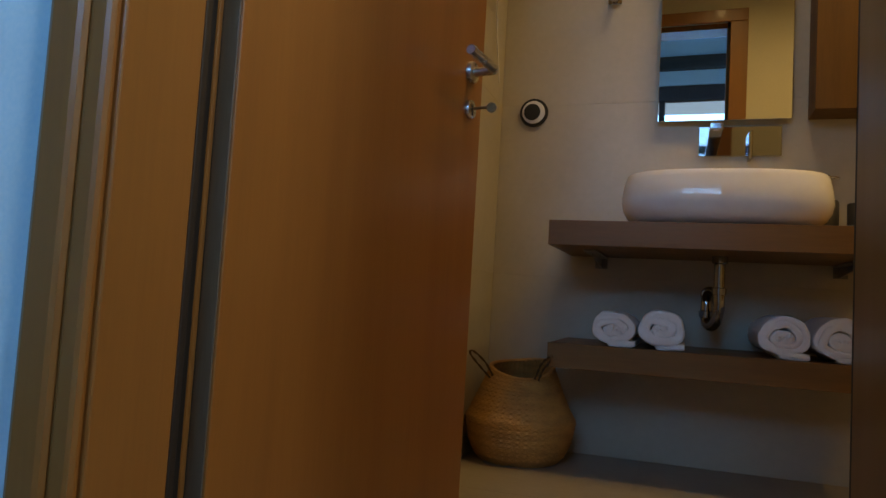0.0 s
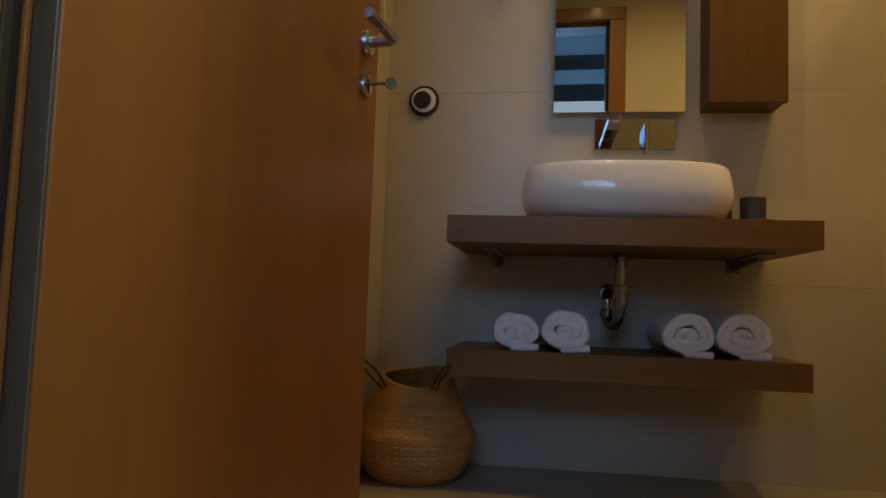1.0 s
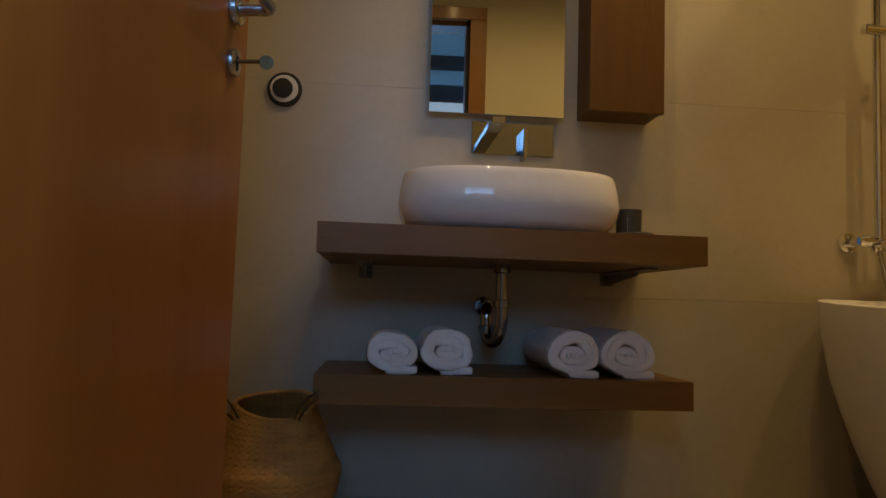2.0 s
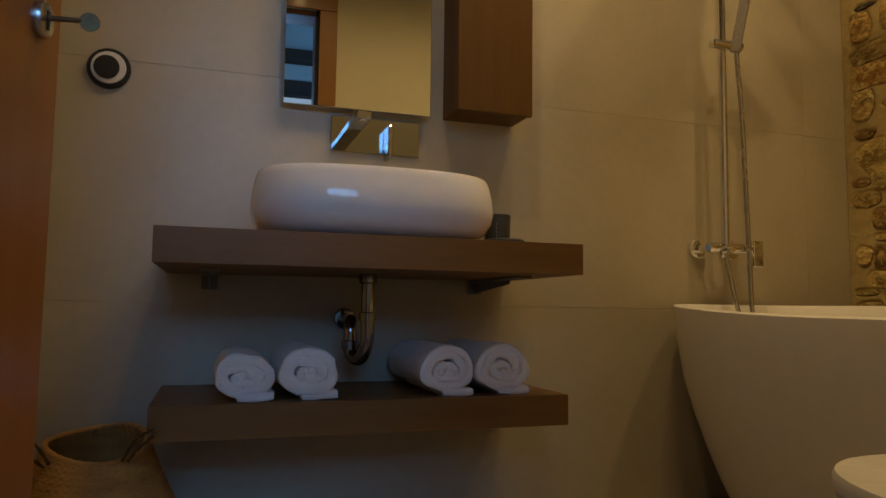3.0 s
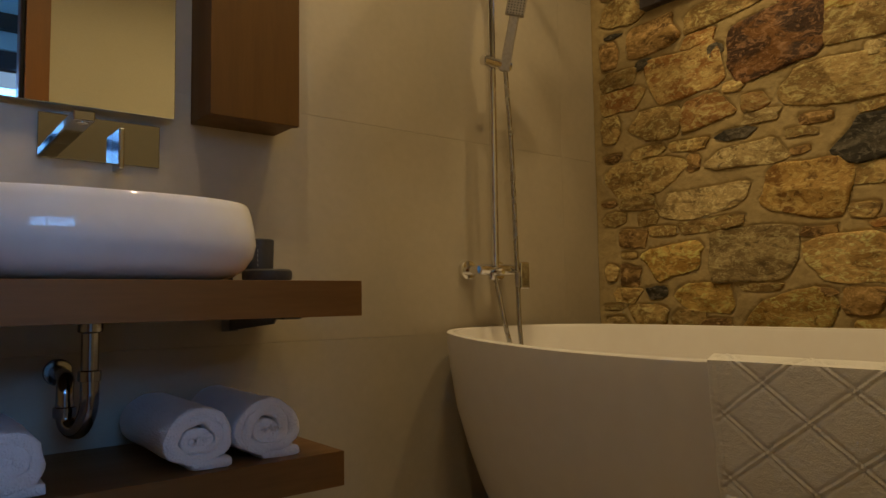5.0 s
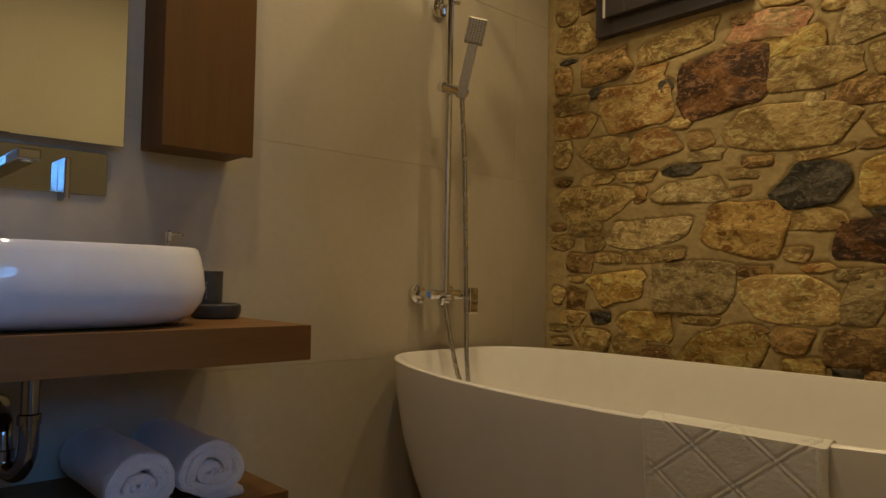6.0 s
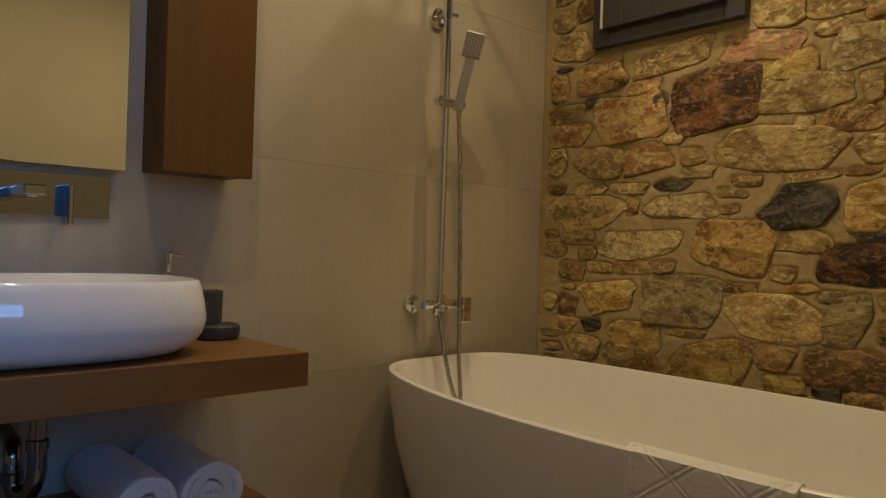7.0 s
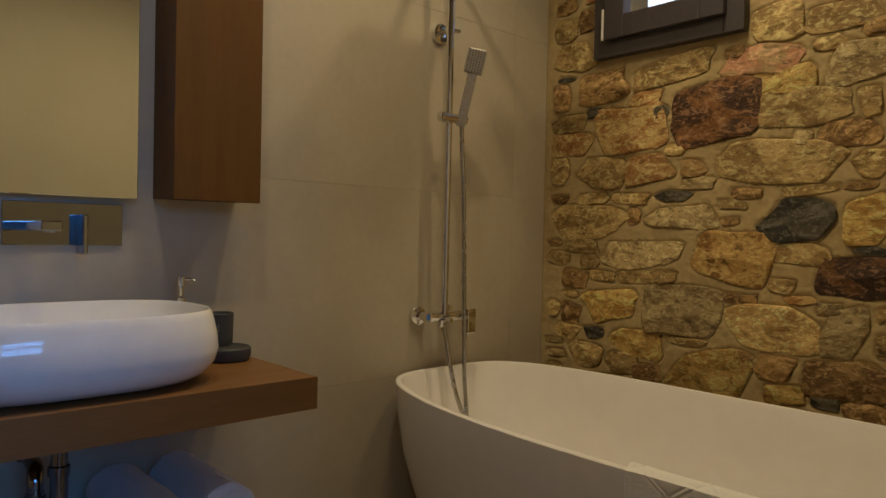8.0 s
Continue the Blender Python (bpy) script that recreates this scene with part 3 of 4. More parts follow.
tum = thing("tumbler", lathe((1.007, 2.665, 0.727), [(0.032, 0), (0.034, 0.003), (0.035, 0.05), (0.036, 0.106), (0.034, 0.108), (0.032, 0.104), (0.030, 0.01)], 36), DARK_STONE, (1.007, 2.665, 0.727), "charcoal toothbrush tumbler beside the basin", "tumbler")
for i in range(4):
    part("lettering_bar", block(0.9905 - 0.0006, 0.9905 + 0.0004, 2.6302 - 0.001, 2.6312, 0.770 + i * 0.011, 0.776 + i * 0.011, 0), PALE_PRINT, tum, "faint pale lettering bar")
soap = empty("soap_dispenser", (0.926, 2.70, 0.727), "charcoal soap dispenser with chrome pump behind the basin", "soap dispenser")
part("bottle", lathe((0.926, 2.70, 0.727), [(0.028, 0), (0.031, 0.004), (0.031, 0.115), (0.027, 0.122), (0.012, 0.126)], 32), DARK_STONE, soap)
part("pump", lathe((0.926, 2.70, 0.727), [(0.013, 0.124), (0.013, 0.145), (0.006, 0.150), (0.006, 0.172), (0.010, 0.174), (0.010, 0.196), (0.007, 0.199)], 24), CHROME, soap, "chrome pump head")
part("nozzle", tube(smooth_line([(0.926, 2.70, 0.916), (0.943, 2.690, 0.918), (0.953, 2.684, 0.913)], 4), 0.004, 10), CHROME, soap)

# ---- basket ----
profile = []
steps = 40
for i in range(steps + 1):
    s = i / steps
    r = np.interp(s, [0, 0.06, 0.2, 0.38, 0.46, 0.52, 0.8, 1.0], [0.120, 0.138, 0.158, 0.169, 0.172, 0.161, 0.124, 0.099])
    profile.append((float(r) + 0.0022 * (i % 2), 0.285 * s))
profile += [(0.093, 0.281), (0.112, 0.25), (0.145, 0.17), (0.130, 0.02)]
bm = lathe((0.05, 2.565, 0), [(0.12, 0.0)] + profile, 168, closed_end=True)
for v in bm.verts:
    a = math.atan2(v.co.y - 2.565, v.co.x - 0.05)
    wob = 1 + 0.02 * noise.noise((math.cos(a) * 2, math.sin(a) * 2, v.co.z * 6))
    ribs = 0.0016 * math.sin(a * 42 + math.pi * (int(v.co.z / 0.285 * 40 + 0.5) % 2))
    v.co.x, v.co.y = 0.05 + (v.co.x - 0.05) * wob + ribs * math.cos(a), 2.565 + (v.co.y - 2.565) * wob + ribs * math.sin(a)
    if v.co.z > 0.2:
        v.co.z += (0.022 * math.sin(a) + 0.007 * math.sin(2 * a + 0.6)) * (v.co.z - 0.2) / 0.085
basket = thing("seagrass_basket", bm, SEAGRASS, (0.05, 2.565, 0), "brown woven seagrass belly basket standing on the floor", "basket")
for loop in ([(0.110, 2.470, 0.262), (0.136, 2.415, 0.310), (0.166, 2.362, 0.338), (0.177, 2.352, 0.343), (0.170, 2.357, 0.325), (0.143, 2.415, 0.294), (0.120, 2.480, 0.258)],
             [(-0.024, 2.490, 0.256), (-0.044, 2.455, 0.302), (-0.072, 2.420, 0.334), (-0.080, 2.415, 0.326), (-0.058, 2.450, 0.288), (-0.036, 2.495, 0.252)]):
    pts = smooth_line(loop, 8)
    strands = bmesh.new()
    for phase in (0, math.pi):
        tube([p + Vector((math.cos(i * 0.7 + phase), 0, math.sin(i * 0.7 + phase))) * 0.0018 for i, p in enumerate(pts)], 0.0021, 7, into=strands)
    part("basket_handle", strands, HANDLE_CORD, basket, "thin dark braided loop handle")
rim = [(0.05 + 0.098 * math.cos(a), 2.565 + 0.098 * math.sin(a), 0.284 + 0.022 * math.sin(a) + 0.007 * math.sin(2 * a + 0.6)) for a in np.linspace(0, 2 * math.pi, 61)]
part("rim_braid", tube(rim, [0.0055 + 0.0012 * (i % 2) for i in range(61)], 8), SEAGRASS, basket)

# ---- bathtub ----
TX, TY, TL, TW, TP = 1.836, 1.888, 0.855, 0.350, 4.0
LEVELS = [0.0, 0.006, 0.03, 0.10, 0.19, 0.28, 0.38, 0.50, 0.57, 0.597]
INSETS = [0.132, 0.127, 0.118, 0.092, 0.065, 0.043, 0.024, 0.008, 0.001, 0.0]


def tub_ring(inset, z, power=TP):
    """A loop of the tub; its near side dips a little towards the middle of the rim."""
    ring = []
    for x, y, _ in oval(TX, TY, z, TW - inset * 0.9, TL - inset, power, 144):
        near = max(0.0, (TX - x) / TW) ** 2 * max(0.0, 1 - ((y - TY) / TL) ** 2)
        ring.append((x, y, z - 0.032 * near * max(0.0, (z - 0.35) / 0.25)))
    return ring


rings = [tub_ring(d, z, 2.8 + 1.2 * min(z / 0.4, 1)) for z, d in zip(LEVELS, INSETS)]
rings += [tub_ring(d, z, p) for d, z, p in ((0.003, 0.600, 4), (0.010, 0.601, 4), (0.016, 0.599, 4), (0.020, 0.590, 4), (0.028, 0.50, 3.9), (0.055, 0.36, 3.6), (0.10, 0.23, 3.3), (0.17, 0.15, 3.0), (0.26, 0.132, 2.6))]
rings.append(oval(TX, TY, 0.130, 0.03, 0.05, 2, 144))
bm = rings_mesh(rings)
tub = thing("bathtub", bm, ACRYLIC, (TX, TY, 0), "freestanding white oval bathtub by the stone wall", "bathtub")
part("waste", disc((TX, TY, 0.1315), (0, 0, 1), 0.03, 0.004), CHROME, tub, "chrome tub waste")


def tub_x(y, z, inset=None):
    """x of the tub's near side at a height."""
    d = float(np.interp(z, LEVELS, INSETS)) if inset is None else inset
    return TX - (TW - 0.9 * d) * (1 - min(abs(y - TY) / (TL - d), 0.99) ** TP) ** (1 / TP)


# bath mat over the tub's rim, quilted in diamonds
bm = bmesh.new()
rows, cols = 110, 84
MY0, MY1, RIM = 1.478, 1.796, 0.571
grid = []
for i in range(rows + 1):
    d = i / rows * 0.307
    row = []
    for j in range(cols + 1):
        y = MY0 + (MY1 - MY0) * j / cols
        wave = 0.005 * noise.noise((y * 6, d * 5, 3)) + 0.003
        if d < 0.020:
            x, z, face = tub_x(y, 0.6, 0.026) + 0.007, 0.555 + d, 1
        elif d < 0.057:
            u = (d - 0.020) / 0.037
            x, z, face = tub_x(y, 0.6, 0.026) + 0.007 - 0.036 * u, RIM + 0.004 + 0.007 * math.sin(u * math.pi), 0
        else:
            z = RIM + 0.003 - (d - 0.057)
            x, face = tub_x(y, max(z, 0.30)) - 0.010 - wave - 0.03 * (d - 0.057), -1
        u, v = (y - 1.700) / 0.145, (RIM + 0.003 - (d - 0.057) - 0.537) / 0.115
        dip = 0.0
        for q in (u + v, u - v):
            off = abs((q + 0.5) % 1 - 0.5)
            dip += 0.0032 * math.exp(-((off - 0.050) / 0.022) ** 2) - 0.0012 * math.exp(-(off / 0.02) ** 2)
        edge = min(j, cols - j, rows - i)
        dip *= 0 if edge < 3 else 1
        hem = 0.003 if 1 <= edge <= 3 else 0.0
        fuzz = 0.0009 * noise.noise((y * 160, d * 160, 9))
        row.append(Vector((x - face * (dip - hem + fuzz) * (1 if face else 0), y + 0.003 * noise.noise((d * 14, 2, j // 80)) * (1 if edge < 2 else 0), z - (dip if face == 0 else 0))))
    grid.append(row)
front = [[bm.verts.new(p) for p in row] for row in grid]
back = [[bm.verts.new(p + Vector((0.006 if k > 19 else -0.004, 0, -0.004 if 7 <= k <= 21 else 0))) for p in row] for k, row in enumerate(grid)]
for i in range(rows):
    for j in range(cols):
        bm.faces.new((front[i][j], front[i + 1][j], front[i + 1][j + 1], front[i][j + 1]))
        bm.faces.new((back[i][j + 1], back[i + 1][j + 1], back[i + 1][j], back[i][j]))
border = [(i, 0) for i in range(rows)] + [(rows, j) for j in range(cols)] + [(i, cols) for i in range(rows, 0, -1)] + [(0, j) for j in range(cols, 0, -1)]
for (a, b), (c, d) in zip(border, border[1:] + border[:1]):
    bm.faces.new((front[a][b], front[c][d], back[c][d], back[a][b]))
thing("bath_mat", bm, MAT_TERRY, (1.48, 1.64, 0.56), "white quilted terry bath mat hung over the tub rim", "bath mat")

# ---- shower column ----
RX, RY = 1.776, 2.672
shower = empty("shower_column", (RX, NORTH - 0.001, 0.776), "chrome shower column with mixer, riser and hand shower", "shower")
part("riser", tube([(RX - 0.003, RY, 0.785), (RX, RY, 1.42), (RX, RY, 1.94)], 0.012, 16), CHROME, shower)
part("overhead_arm", tube(smooth_line([(RX, RY, 1.93), (RX, RY - 0.015, 1.99), (RX, RY - 0.08, 2.025), (RX, RY - 0.335, 2.025)], 6), 0.0105, 14), CHROME, shower)
part("rain_head", block(RX - 0.10, RX + 0.10, RY - 0.435, RY - 0.235, 1.990, 2.002, 0.004), CHROME, shower)
mount = part("wall_mount", disc((1.803, NORTH - 0.001, 1.708), (0, -1, 0), 0.033, 0.016), CHROME, shower)
bm = tube([(1.803, NORTH - 0.012, 1.708), (RX, RY, 1.708)], 0.009, 12)
tube([(RX, RY, 1.685), (RX, RY, 1.73)], 0.014, 16, into=bm)
part("mount_arm", bm, CHROME, mount)
part("mount_screw", tube([(RX + 0.012, RY, 1.70), (RX + 0.034, RY - 0.006, 1.700)], 0.0065, 10), CHROME, mount)
slider = part("slider", tube([(1.722, RY - 0.016, 1.415), (1.725, RY - 0.016, 1.415), (1.833, RY - 0.016, 1.415), (1.836, RY - 0.016, 1.415)], [0.012, 0.016, 0.016, 0.012], 20), CHROME, shower, "chrome sliding bracket")
hand_shower = empty("hand_shower", (1.802, 2.628, 1.41), "slim square chrome hand shower in its bracket", "hand shower")
hm = pose(1.803, 2.640, 1.410, 11, 12, -42)
bm = block(-0.0155, 0.0155, -0.009, 0.009, -0.02, 0.15, 0.004)
bmesh.ops.transform(bm, matrix=hm, verts=bm.verts)
part("grip", bm, SHOWER_METAL, hand_shower)
bm = block(-0.030, 0.030, -0.012, 0.010, 0.148, 0.228, 0.005)
bmesh.ops.transform(bm, matrix=hm, verts=bm.verts)
head = part("spray_head", bm, SHOWER_METAL, hand_shower)
bm = bmesh.new()
for i in range(6):
    for j in range(9):
        disc((-0.0225 + i * 0.0090, -0.0118, 0.156 + j * 0.0080), (0, -1, 0), 0.0022, 0.0014, 6, into=bm)
bmesh.ops.transform(bm, matrix=hm, verts=bm.verts)
part("nozzles", bm, DARK_STONE, head, "grid of small dark rubber nozzles")
mixer = part("mixer_body", tube([(1.722, 2.690, 0.776), (1.735, 2.690, 0.776), (1.85, 2.690, 0.776), (1.862, 2.690, 0.776)], [0.016, 0.0185, 0.0185, 0.016], 20), CHROME, shower)
for fx in (1.729, 1.855):
    part("wall_flange", disc((fx, NORTH - 0.001, 0.776), (0, -1, 0), 0.031, 0.016), CHROME, mixer)
    part("union", tube([(fx, NORTH - 0.012, 0.776), (fx, 2.69, 0.776)], 0.014, 16), CHROME, mixer)
part("diverter", tube([(RX, 2.672, 0.768), (RX, 2.655, 0.768), (RX, 2.640, 0.768)], [0.012, 0.012, 0.008], 14), CHROME, mixer)
part("outlet", lathe((RX - 0.012, RY + 0.006, 0.744), [(0.009, 0), (0.011, 0.004), (0.011, 0.022)], 16), CHROME, mixer)
part("mixer_lever", block(1.862, 1.900, 2.652, 2.664, 0.716, 0.800, 0.004), CHROME, mixer)
hose = thing("shower_hose", tube(smooth_line([(1.806, 2.643, 1.392), (1.808, 2.640, 1.32), (1.812, 2.634, 1.2), (1.820, 2.634, 1.0), (1.829, 2.634, 0.72), (1.827, 2.628, 0.60), (1.820, 2.61, 0.50), (1.812, 2.60, 0.462), (1.800, 2.605, 0.475), (1.787, 2.625, 0.54), (1.780, 2.645, 0.62), (1.778, 2.664, 0.70), (1.778, 2.678, 0.748)], 10), 0.0072, 12), STEEL, (1.81, 2.63, 0.46), "flexible metal shower hose looping into the tub", "shower hose")

# ---- toilet ----
toilet = empty("toilet", (1.06, 1.33, 0), "white ceramic toilet with closed lid", "toilet")


def seat_ring(z, k, dy=0.0):
    out = []
    for a in np.linspace(0, 2 * math.pi, 64, endpoint=False):
        c, s = math.cos(a), math.sin(a)
        hy = 0.245 if s > 0 else 0.19
        p = 2.2 if s > 0 else 4.5
        out.append((1.053 + 0.189 * k * math.copysign(abs(c) ** (2 / p), c), 1.318 + dy + hy * k * math.copysign(abs(s) ** (2 / p), s), z))
    return out


bm = rings_mesh([seat_ring(z - 0.008, k, d) for z, k, d in ((0.07, 0.55, -0.05), (0.09, 0.62, -0.045), (0.2, 0.80, -0.02), (0.32, 0.93, -0.005), (0.36, 0.965, 0), (0.368, 0.955, 0))])
part("bowl", bm, CERAMIC, toilet)
part("seat", rings_mesh([seat_ring(z - 0.008, k) for z, k in ((0.372, 0.95), (0.374, 0.98), (0.386, 0.985), (0.389, 0.965))]), WHITE_PLASTIC, toilet)
part("lid", rings_mesh([seat_ring(z - 0.008, k) for z, k in ((0.393, 0.97), (0.395, 0.995), (0.406, 1.0), (0.413, 0.985), (0.416, 0.93), (0.418, 0.7), (0.4185, 0.3))]), WHITE_PLASTIC, toilet)
part("mounting_shroud", block(0.90, 1.21, SOUTH + 0.001, 1.20, 0.03, 0.36, 0.03), CERAMIC, toilet)

# ---- small wall fittings ----
vent = empty("wall_vent", (0.006, NORTH - 0.001, 1.158), "round black and white wall vent cover", "vent")
part("outer_ring", disc((0.006, NORTH - 0.001, 1.158), (0, -1, 0), 0.050, 0.010, 40, 0.06), BLACK, vent)
part("inner_ring", disc((0.006, NORTH - 0.011, 1.158), (0, -1, 0), 0.040, 0.006, 40, 0.06), WHITE_PLASTIC, vent, "white inner ring")
part("centre_cap", disc((0.002, NORTH - 0.017, 1.158), (0, -1, 0), 0.029, 0.005, 36, 0.08), BLACK, vent)
hook = empty("robe_hook", (0.27, NORTH - 0.001, 1.53), "small square chrome robe hook on the tiles", "hook")
part("backplate", block(0.247, 0.293, NORTH - 0.008, NORTH - 0.001, 1.53, 1.575, 0.002), CHROME, hook)
part("peg", block(0.259, 0.281, NORTH - 0.062, NORTH - 0.008, 1.535, 1.553, 0.003), CHROME, hook)
part("peg_end", block(0.257, 0.283, NORTH - 0.070, NORTH - 0.060, 1.520, 1.556, 0.003), CHROME, hook)
rack = empty("towel_rack", (WEST, 2.45, 1.45), "chrome wire towel rack on the side wall", "towel rack")
part("rail", tube([(WEST + 0.11, 2.14, 1.475), (WEST + 0.11, 2.49, 1.475)], 0.006, 12), CHROME, rack)
part("rail", tube([(WEST + 0.11, 2.14, 1.62), (WEST + 0.11, 2.49, 1.62)], 0.006, 12), CHROME, rack)
for ry in (2.14, 2.49):
    part("support", tube([(WEST + 0.001, ry, 1.62), (WEST + 0.11, ry, 1.62), (WEST + 0.11, ry, 1.475)], 0.0055, 10), CHROME, rack)
cord = thing("pull_cord", tube(smooth_line([(WEST + 0.012, 2.56, 2.1), (WEST + 0.012, 2.57, 1.5), (WEST + 0.010, 2.66, 1.24)], 6), 0.003, 8), WHITE_PLASTIC, (WEST + 0.01, 2.6, 1.5), "thin pale cord hanging on the side wall", "cord")

for sx, sy in SPOTS:
    d = empty("downlight", (sx, sy, CEILING), "small round recessed ceiling downlight", "ceiling light", "ceiling downlights")
    part("trim_ring", lathe((sx, sy, CEILING), [(0.045, 0.0), (0.045, -0.004), (0.034, -0.006), (0.032, -0.001)], 32), STEEL, d)
    part("lens", lathe((sx, sy, CEILING), [(0.030, -0.0005), (0.030, -0.002), (0.01, -0.003)], 24), FROST, d, "glowing warm lens")

# ---- the stone wall and its small window ----
WIN_Y0, WIN_Y1, WIN_Z0, WIN_Z1 = 1.975, 2.520, 1.680, 2.30
bm = block(EAST + 0.013, EAST + 0.30, SOUTH - 0.2, WIN_Y0 + 0.01, 0, CEILING, 0)
block(EAST + 0.013, EAST + 0.30, WIN_Y1 - 0.01, NORTH + 0.12, 0, CEILING, 0, into=bm)
block(EAST + 0.013, EAST + 0.30, WIN_Y0 + 0.01, WIN_Y1 - 0.01, 0, WIN_Z0 + 0.01, 0, into=bm)
block(EAST + 0.013, EAST + 0.30, WIN_Y0 + 0.01, WIN_Y1 - 0.01, WIN_Z1 - 0.01, CEILING, 0, into=bm)
wall_east = thing("wall_east", bm, MORTAR, (EAST, 1.9, 0), "rubble stone wall in lime mortar beside the bathtub", "wall", kind="structure")
win2 = empty("window_2", (EAST, 2.25, WIN_Z0), "small dark-framed casement window in the stone wall", "window", kind="structure")
FX0, FX1 = EAST - 0.035, EAST + 0.05


def window_bars(y0, y1, z0, z1, wide, x0, x1, nm, mt):
    for a in ((y0, y0 + wide, z0, z1), (y1 - wide, y1, z0, z1), (y0 + wide, y1 - wide, z0, z0 + wide), (y0 + wide, y1 - wide, z1 - wide, z1)):
        part(nm, block(x0, x1, *a, 0.003), mt, win2)


window_bars(WIN_Y0, WIN_Y1, WIN_Z0, WIN_Z1, 0.066, FX0, FX1, "window_frame", DARK_FRAME)
window_bars(WIN_Y0 + 0.055, WIN_Y1 - 0.055, WIN_Z0 + 0.055, WIN_Z1 - 0.055, 0.078, FX0 - 0.022, FX0 + 0.03, "sash", DARK_FRAME)
pane2 = part("pane", block(FX0 - 0.002, FX0 + 0.004, WIN_Y0 + 0.13, WIN_Y1 - 0.13, WIN_Z0 + 0.13, WIN_Z1 - 0.13, 0), GLASS, win2)
pane2.visible_shadow = False
part("hinge", tube([(FX0 - 0.014, WIN_Y1 - 0.047, WIN_Z0 + 0.058), (FX0 - 0.014, WIN_Y1 - 0.047, WIN_Z0 + 0.165)], 0.0065, 12), WHITE_PLASTIC, win2, "pale metal sash hinge")

LAID, OUTLINES = [], []


def lay(y, z, w, h, tone, seed):
    """One stone of the rubble wall: a broken angular outline and a flat, chipped face."""
    rng = random.Random(seed)
    count = 48
    corners = rng.randint(6, 9) if tone != "slate" else 9
    marks = sorted((k + rng.uniform(-0.34, 0.34)) / corners * 2 * math.pi for k in range(corners))
    power = {"umber": 6.0, "slate": 2.3}.get(tone, rng.uniform(2.8, 4.6) if w < 2.2 * h else rng.uniform(3.2, 5.0))
    shear, crisp = rng.uniform(-0.08, 0.16), rng.uniform(0.45, 0.85)
    knots = []
    for a in marks:
        c, d = math.cos(a), math.sin(a)
        grow = rng.uniform(0.80, 1.12) if tone != "umber" else rng.uniform(0.92, 1.08)
        knots.append((0.5 * w * grow * math.copysign(abs(c) ** (2 / power), c), 0.5 * h * grow * math.copysign(abs(d) ** (2 / power), d)))
    outline = []
    for i in range(count):
        f = i / count * corners
        k, u = int(f), f - int(f)
        p0, p1, p2 = knots[k - 1], knots[k % corners], knots[(k + 1) % corners]
        m0, m1 = [(p0[q] + p1[q]) / 2 for q in (0, 1)], [(p1[q] + p2[q]) / 2 for q in (0, 1)]
        soft = [(1 - u) ** 2 * m0[q] + 2 * u * (1 - u) * p1[q] + u * u * m1[q] for q in (0, 1)]
        hard = [m0[q] + (p1[q] - m0[q]) * 2 * u if u < 0.5 else p1[q] + (m1[q] - p1[q]) * (2 * u - 1) for q in (0, 1)]
        py, pz = [(1 - crisp) * soft[q] + crisp * hard[q] for q in (0, 1)]
        bulge = 1 + 0.14 * noise.noise((seed * 7.7 + py / w * 2.6, pz / h * 2.6, 2.0))
        outline.append((py * bulge, pz * bulge - shear * py * min(1.0, 2 * h / w)))
    low, left = min(p[1] for p in outline), min(p[0] for p in outline)
    wide, tall = max(p[0] for p in outline) - left, max(p[1] for p in outline) - low
    outline = [((p[0] - left - wide / 2) / wide * w * 1.04, (p[1] - low - tall / 2) / tall * h * 1.06) for p in outline]
    proud = min(0.004 + 0.05 * min(w, h) * rng.uniform(0.6, 1.2), 0.011)
    chips = []
    for _ in range(4):
        turn, slope = rng.uniform(0, 2 * math.pi), rng.uniform(0.05, 0.30)
        chips.append((math.cos(turn) * slope, math.sin(turn) * slope, rng.uniform(0.0, 0.22) * min(w, h) * slope))
    layered = rng.random() < 0.45
    rings = []
    for k, lift in ((0.975, -0.012), (0.985, -0.004), (1.0, 0.30), (0.975, 0.80), (0.93, 0.98), (0.84, 1.0), (0.70, 1.0), (0.54, 1.0), (0.38, 1.0), (0.22, 1.0), (0.07, 1.0)):
        ring = []
        for py, pz in outline:
            jag = 0.004 * noise.noise((seed * 5.1 + py * 38, pz * 38, 4.0)) + 0.002 * noise.noise((seed * 2.1 + py * 110, pz * 110, 4.0))
            py, pz = py * k + jag * k, pz * k + 0.7 * jag * k
            out = proud * lift if lift > 0 else lift
            if lift > 0.2:
                facet = max(min(gy * py + gz * pz + c for gy, gz, c in chips), -0.007)
                rough = 0.0035 * noise.noise((seed * 3.3 + py * 12, pz * 24, 1.0)) + 0.0018 * noise.noise((seed * 3.3 + py * 45, pz * 70, 7.0))
                if layered:
                    rough += 0.004 * (abs(noise.noise((seed * 1.9 + py * 7, (pz + 0.15 * py) * 55, 3.0))) - 0.25)
                out = max(out + (rough + facet) * lift, 0.0010)
            ring.append((-out, py, pz))
        rings.append(ring)
    bm = rings_mesh(rings, closed_start=False)
    bmesh.ops.recalc_face_normals(bm, faces=bm.faces)
    me = bpy.data.meshes.new("stone")
    bm.to_mesh(me)
    bm.free()
    me.materials.append(STONE[tone])
    me.polygons.foreach_set("use_smooth", [True] * len(me.polygons))
    me.set_sharp_from_angle(angle=radians(50))
    ob = new("stone", me)
    ob.parent = wall_east
    ob.location = (EAST - wall_east.location.x, y - wall_east.location.y, z - wall_east.location.z)
    LAID.append((y - w / 2, y + w / 2, z - h / 2, z + h / 2))
    OUTLINES.append((y, z, outline))


